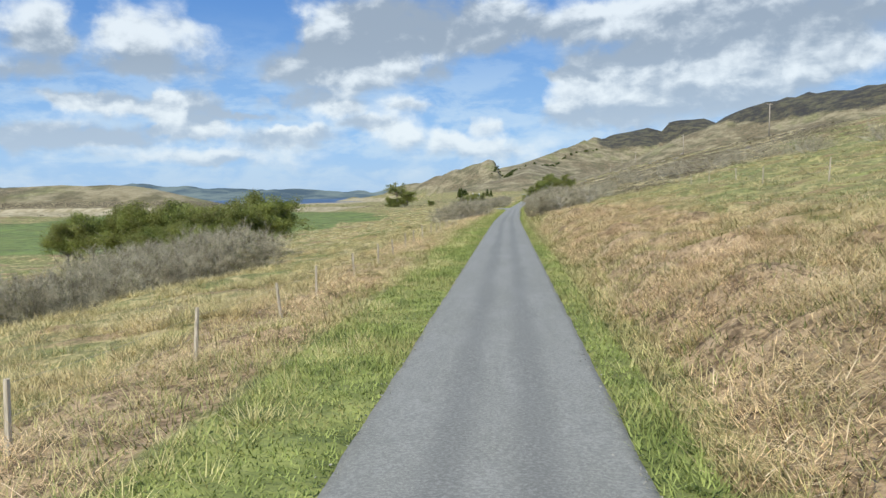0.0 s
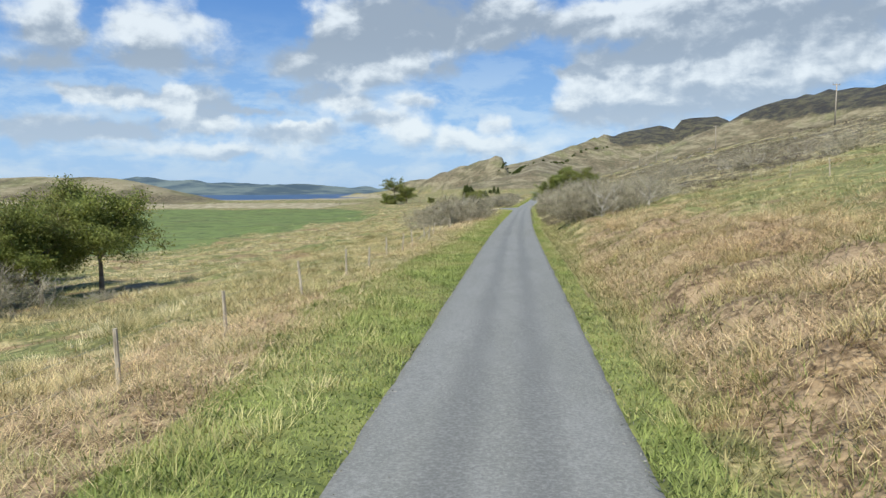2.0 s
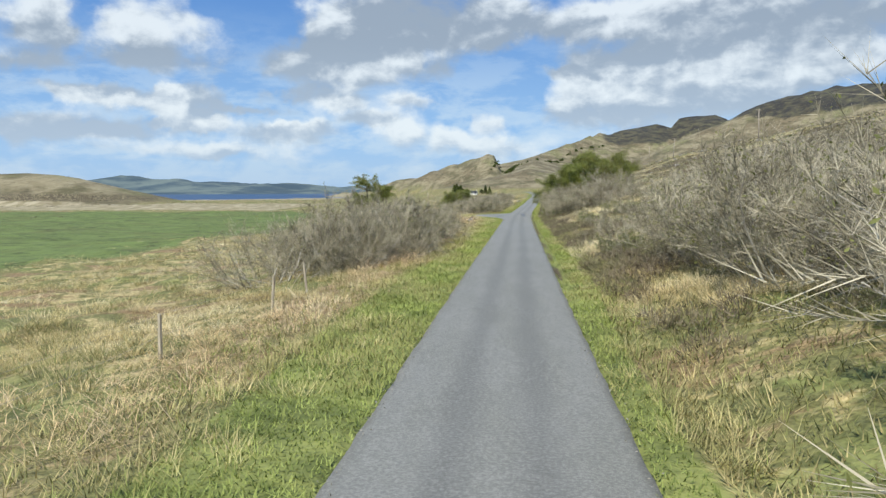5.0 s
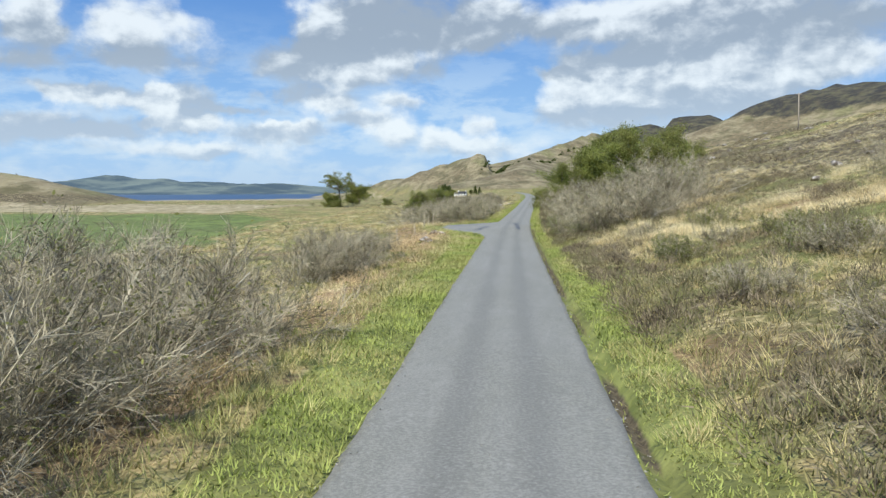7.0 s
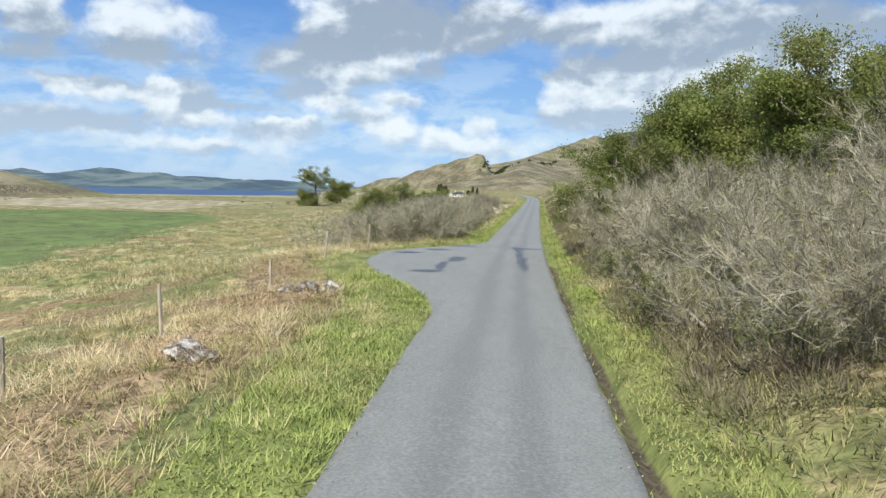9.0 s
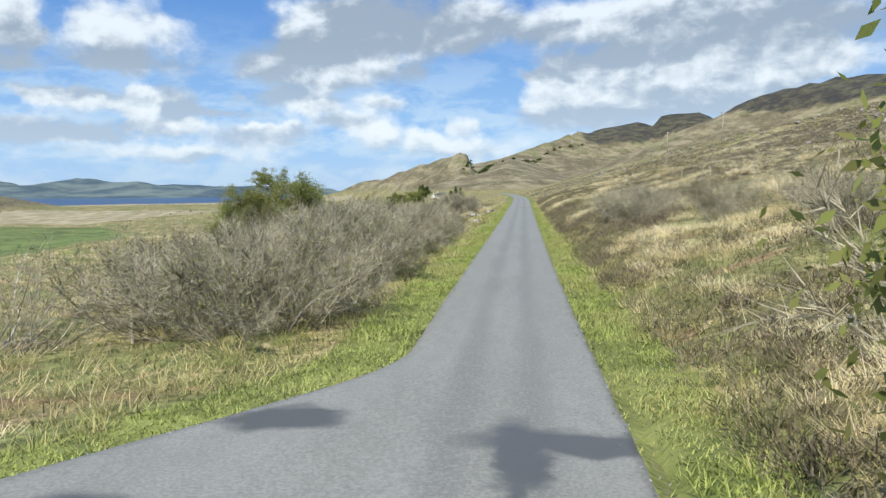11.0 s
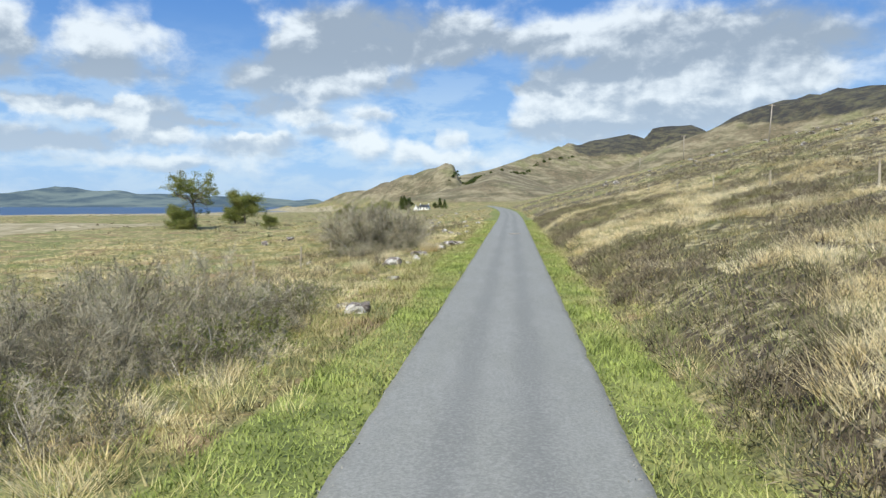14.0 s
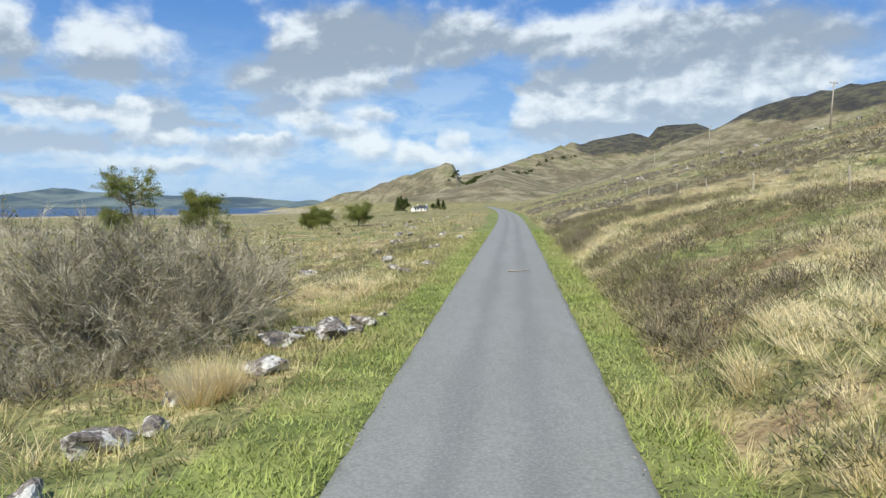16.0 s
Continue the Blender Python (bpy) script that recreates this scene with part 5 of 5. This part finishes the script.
def build_fences():
    def row(y0, y1, step, u, seed, wob=0.25):
        r = random.Random(seed)
        out, y = [], y0
        while y < y1:
            out.append((float(road_x(y)) + u(y) + r.uniform(-wob, wob), y))
            y += step * r.uniform(0.8, 1.25)
        return out

    make_fence("field_fence", "weathered wooden posts and slack wire below the road", row(7.8, 104, 4.9, lambda y: -5.25 - 0.008 * y, 3, 0.12), 0.95, seed=3)
    make_fence("field_fence", "weathered wooden posts and slack wire beside rough pasture", row(149, 300, 6.0, lambda y: -6.2 - 0.032 * (y - 154), 4), 1.0, seed=4)
    make_fence("hill_fence", "grey wooden posts and wire across the hillside", row(20, 110, 9.0, lambda y: 14.5 + 0.05 * y, 5), 1.15, seed=5)
    make_fence("hill_fence", "grey wooden posts and wire on the heather slope", row(205, 330, 8.5, lambda y: 12.5 - 0.02 * (y - 220), 6), 0.95, seed=6)
    stay = tagged(new("broken_fence"), "broken dark fence post with a fallen rail in the grass", "fence")
    post = mesh_part("post", rod(0.05, 0.04, 1.15, 7), POSTWOOD, stay)
    rail = mesh_part("rail", rod(0.03, 0.025, 1.25, 6), POSTWOOD, stay)
    z = ground_z(-5.4, 80.6)
    post.matrix_basis = pose(-5.4, 80.6, z - 0.25, 0, 6, 0)
    rail.matrix_basis = pose(-6.3, 80.5, z - 0.15, 0, 52, 0)
    stump = tagged(new("broken_fence"), "grey gnarled fence stump with a split rail leaning on it", "fence")
    post = mesh_part("post", rod(0.11, 0.08, 1.1, 8), POSTWOOD, stump)
    rail = mesh_part("rail", rod(0.04, 0.03, 1.5, 6), POSTWOOD, stump)
    z = ground_z(-6.4, 134.7)
    post.matrix_basis = pose(-6.4, 134.7, z - 0.2, 0, 5, 0)
    rail.matrix_basis = pose(-7.6, 134.4, z - 0.1, 0, 62, 0)


def make_pole(height):
    pole = new("utility_pole")
    mesh_part("mast", rod(0.14, 0.10, height + 0.5, 12, (0, 0, -0.5)), POLEWOOD, pole, "grey tarred timber mast", smooth=True)
    arm = mesh_part("crossarm", box(1.5, 0.10, 0.12, (0, 0.12, height - 0.25), 0.01), POLEWOOD, pole)
    for x in (-0.65, 0.65):
        mesh_part("insulator", rod(0.05, 0.03, 0.2, 8, (x, 0.12, height - 0.19)), GLAZE, arm, "brown porcelain insulator")
    return tagged(pole, "tall wooden electricity pole with a short crossarm", "pole", "pole line")


def build_poles():
    first = make_pole(8.0)
    for k, (x, y, lean, size) in enumerate(((61.5, 188, 1, 1.0), (62, 279, -1, 1.0), (58.5, 362, 4, 0.9), (64, 440, 0, 0.9), (67, 512, 1, 0.85), (60, 600, 0, 0.85))):
        m = pose(x, y, ground_z(x, y), 0, lean, 8) @ Matrix.Scale(size, 4)
        if k:
            copy_thing(first, m)
        else:
            first.matrix_basis = m


def make_house(x, y, turn, length, depth, eaves, ridge_, label, chimneys=2, windows=3):
    house = tagged(new("cottage"), label, "house")
    house.matrix_basis = pose(x, y, ground_z(x, y) - 0.15, 0, 0, turn)
    bm = bmesh.new()
    l, d = length / 2, depth / 2
    ring = [bm.verts.new(p) for p in ((-l, -d, 0), (l, -d, 0), (l, d, 0), (-l, d, 0), (-l, -d, eaves), (l, -d, eaves), (l, d, eaves), (-l, d, eaves), (-l, 0, ridge_), (l, 0, ridge_))]
    for f in ((0, 1, 5, 4), (2, 3, 7, 6), (1, 2, 6, 9, 5), (3, 0, 4, 8, 7)):
        bm.faces.new([ring[k] for k in f])
    mesh_part("wall", bm, LIMEWASH, house, "white limewashed wall")
    bm = bmesh.new()
    o, h = 0.25, ridge_ + 0.08
    drop = (ridge_ - eaves) * (o / d)
    top = [(-l - 0.15, 0, h), (l + 0.15, 0, h)]
    for s in (-1, 1):
        low = [(l + 0.15, s * (d + o), eaves - drop + 0.08), (-l - 0.15, s * (d + o), eaves - drop + 0.08)]
        bm.faces.new([bm.verts.new(p) for p in top + low])
    bmesh.ops.solidify(bm, geom=bm.faces[:], thickness=0.1)
    roof = mesh_part("roof", bm, SLATE, house, "dark slate roof")
    for k in range(chimneys):
        mesh_part("chimney", box(0.7, 0.6, 1.1, ((l - 0.4) * (1 if k else -1), 0, ridge_ + 0.35), 0.03), LIMEWASH, roof)
    for k in range(windows):
        wx = -l + length * (k + 0.5) / windows
        if k == windows // 2:
            mesh_part("door", box(0.95, 0.1, 2.0, (wx, -d - 0.01, 1.0), 0.02), POLEWOOD, house)
        else:
            mesh_part("window", box(0.9, 0.1, 1.1, (wx, -d - 0.01, 1.5), 0.02), DARKGLASS, house)


def build_houses():
    make_house(-33.5, 810, -12, 7.6, 4.8, 2.3, 4.2, "low white cottage with a slate roof at the hill foot")
    make_house(-40.0, 816, 70, 4.0, 3.6, 2.0, 3.4, "small white outbuilding beside the cottage", 1, 2)


def make_conifer(seed, height):
    rs = np.random.RandomState(seed)
    tree = new("conifer")
    part("trunk", *tubes(np.array([[0, 0, -0.3]]), np.array([[0, 0, height * 0.95]]), np.array([0.22]), np.array([0.03]), 7), BARK, tree)
    n = 3600
    s = rs.uniform(0.1, 1, n) ** 0.8
    a = rs.uniform(0, 6.283, n)
    r = (1.12 - s) * height * 0.42 * np.sqrt(rs.uniform(0.1, 1, n)) * (0.8 + 0.3 * np.sin(s * 40))
    spots = np.stack([r * np.cos(a), r * np.sin(a), s * height - 0.3 * r], -1)
    part("crown", *leaves(rs, spots, rs.uniform(0.14, 0.34, n), -0.4), DARKLEAF, tree, "dark green needle crown", "stuff")
    return tagged(tree, "dark green conifer near the cottage", "tree", "cottage trees")


def build_cottage_trees():
    first = make_conifer(61, 9.0)
    first.matrix_basis = stand(first, -51, 806, 0, 1.2)
    for x, y, turn, size in ((-48.5, 802, 90, 1.05), (-22, 816, 40, 0.8), (-18, 812, 160, 0.7)):
        copy_thing(first, stand(first, x, y, turn, size))
    round_ = make_tree(44, 9.0, 4.6, 9000, size=(0.10, 0.22), trunk=0.25, first=0.15, mat=DARKLEAF)
    tagged(round_, "dark bushy tree beside the cottage", "tree", "cottage trees")
    round_.matrix_basis = stand(round_, -45, 800, 20, 1.2)
    copy_thing(round_, stand(round_, -26, 818, 220, 0.55))


def build_road_marks():
    stick = mesh_part("stick", rod(0.03, 0.02, 0.75, 6, turn=Matrix.Rotation(radians(88), 4, "Y")), POLEWOOD)
    x, y = float(road_x(268.6)) + 0.3, 268.6
    stick.matrix_basis = pose(x - 0.3, y, float(road_z(y)) + 0.082, 0, 0, 10)
    tagged(stick, "short dark stick lying on the road", "stick")
    # pale chips on the road and along its edges
    rs = np.random.RandomState(77)
    n = 900
    y = rs.uniform(0, 285, n)
    u = rs.uniform(-1.4, 1.4, n)
    spots = np.stack([road_x(y) + u, y, road_z(y) + 0.062 - 0.035 * (u / HALF) ** 2], -1)
    co, tri = leaves(rs, spots, rs.uniform(0.004, 0.014, n), 3.0)
    n = 7000
    y = rs.uniform(-4, 285, n)
    left = rs.uniform(0, 1, n) < 0.5
    off = np.abs(rs.normal(0, 0.09, n)) * np.where(rs.uniform(0, 1, n) < 0.6, -1, 0.7)
    u = np.where(left, -HALF - lay_by(y) - off, HALF + off)
    spots = np.stack([road_x(y) + u, y, road_z(y) + np.where(off < 0, 0.032, 0.012)], -1)
    edge = leaves(rs, spots, rs.uniform(0.008, 0.026, n), 1.2)
    co, tri = joined([(co, tri), edge])
    stuff("road_chips", co, tri, CHIP, "pale stone chips scattered on the asphalt and along its edges", "gravel")


def build_gorse():
    """Dark thorn and gorse bushes along the foot of the far slope."""
    rs = np.random.RandomState(66)
    kinds = []
    for seed in (1, 2):
        bush = new("gorse_bush")
        a, r, h = rs.uniform(0, 6.283, 1500), np.sqrt(rs.uniform(0, 1, 1500)), rs.uniform(0, 1, 1500)
        lump = 0.8 + 0.3 * np.sin(a * 3 + seed)
        spots = np.stack([1.3 * r * lump * np.cos(a), 1.3 * r * lump * np.sin(a), 1.6 * h * np.sqrt(np.clip(1.05 - r**2, 0.05, 1))], -1)
        part("foliage", *leaves(rs, spots, rs.uniform(0.06, 0.15, 1500)), DARKLEAF, bush, "dense dark green foliage", "stuff")
        part("stem", *tubes(np.array([[0, 0, -0.2]]), np.array([[0.1, 0, 0.9]]), np.array([0.08]), np.array([0.03]), 6), BARK, bush)
        kinds.append(tagged(bush, "dark green gorse bush on the open hillside", "bush", "hillside gorse"))
    spots = []
    for k in range(18):
        s = k / 17
        spots.append((-23 + 15 * s + rs.uniform(-1.5, 1.5), 1075 + 110 * s + rs.uniform(-8, 8), rs.uniform(0.8, 1.6)))
    for k in range(46):
        y = 1060 + 12.3 * k + rs.uniform(-7, 7)
        if wave(y / 11, 0.0, 170) > -0.25:
            spots.append((float(np.interp(y, [1060, 1240, 1315, 1510, 1615], [-1, 12, 57, 117, 197])) + rs.uniform(-4, 4), y, rs.uniform(1.2, 2.8)))
    used = [0.0, 0.0]
    for k, (x, y, size) in enumerate(spots):
        b = k % 2
        if used[b]:
            copy_thing(kinds[b], stand(kinds[b], x, y, rs.uniform(0, 360), size / used[b]))
        else:
            used[b] = size
            kinds[b].matrix_basis = stand(kinds[b], x, y, 0, size)


def build_far_scrub():
    rs = np.random.RandomState(88)
    roots = scatter(rs, 5200, 120, 900, 40, 420, lambda u, y: np.clip(wave((road_x(y) + u) / 22, y / 40, 160) * 0.9 - 0.1, 0, 1))
    roots = np.concatenate([roots, scatter(rs, 2600, 260, 760, -260, -16, lambda u, y: np.clip(wave((road_x(y) + u) / 18, y / 30, 161) * 0.8, 0, 1))])
    place, a, r = clumped(rs, roots, 9, 0.9)
    n = len(place)
    co, tri = blade_arrays(place, rs.uniform(0.3, 0.8, n), rs.uniform(0.12, 0.3, n), a, 0.2 + 0.5 * r, 0.2, 1)
    stuff("hill_scrub", co, tri, LING, "dark heather and scrub on the far slopes", "scrub")


build_stones()
build_fences()
build_poles()
build_houses()
build_cottage_trees()
build_road_marks()
build_gorse()
build_far_scrub()
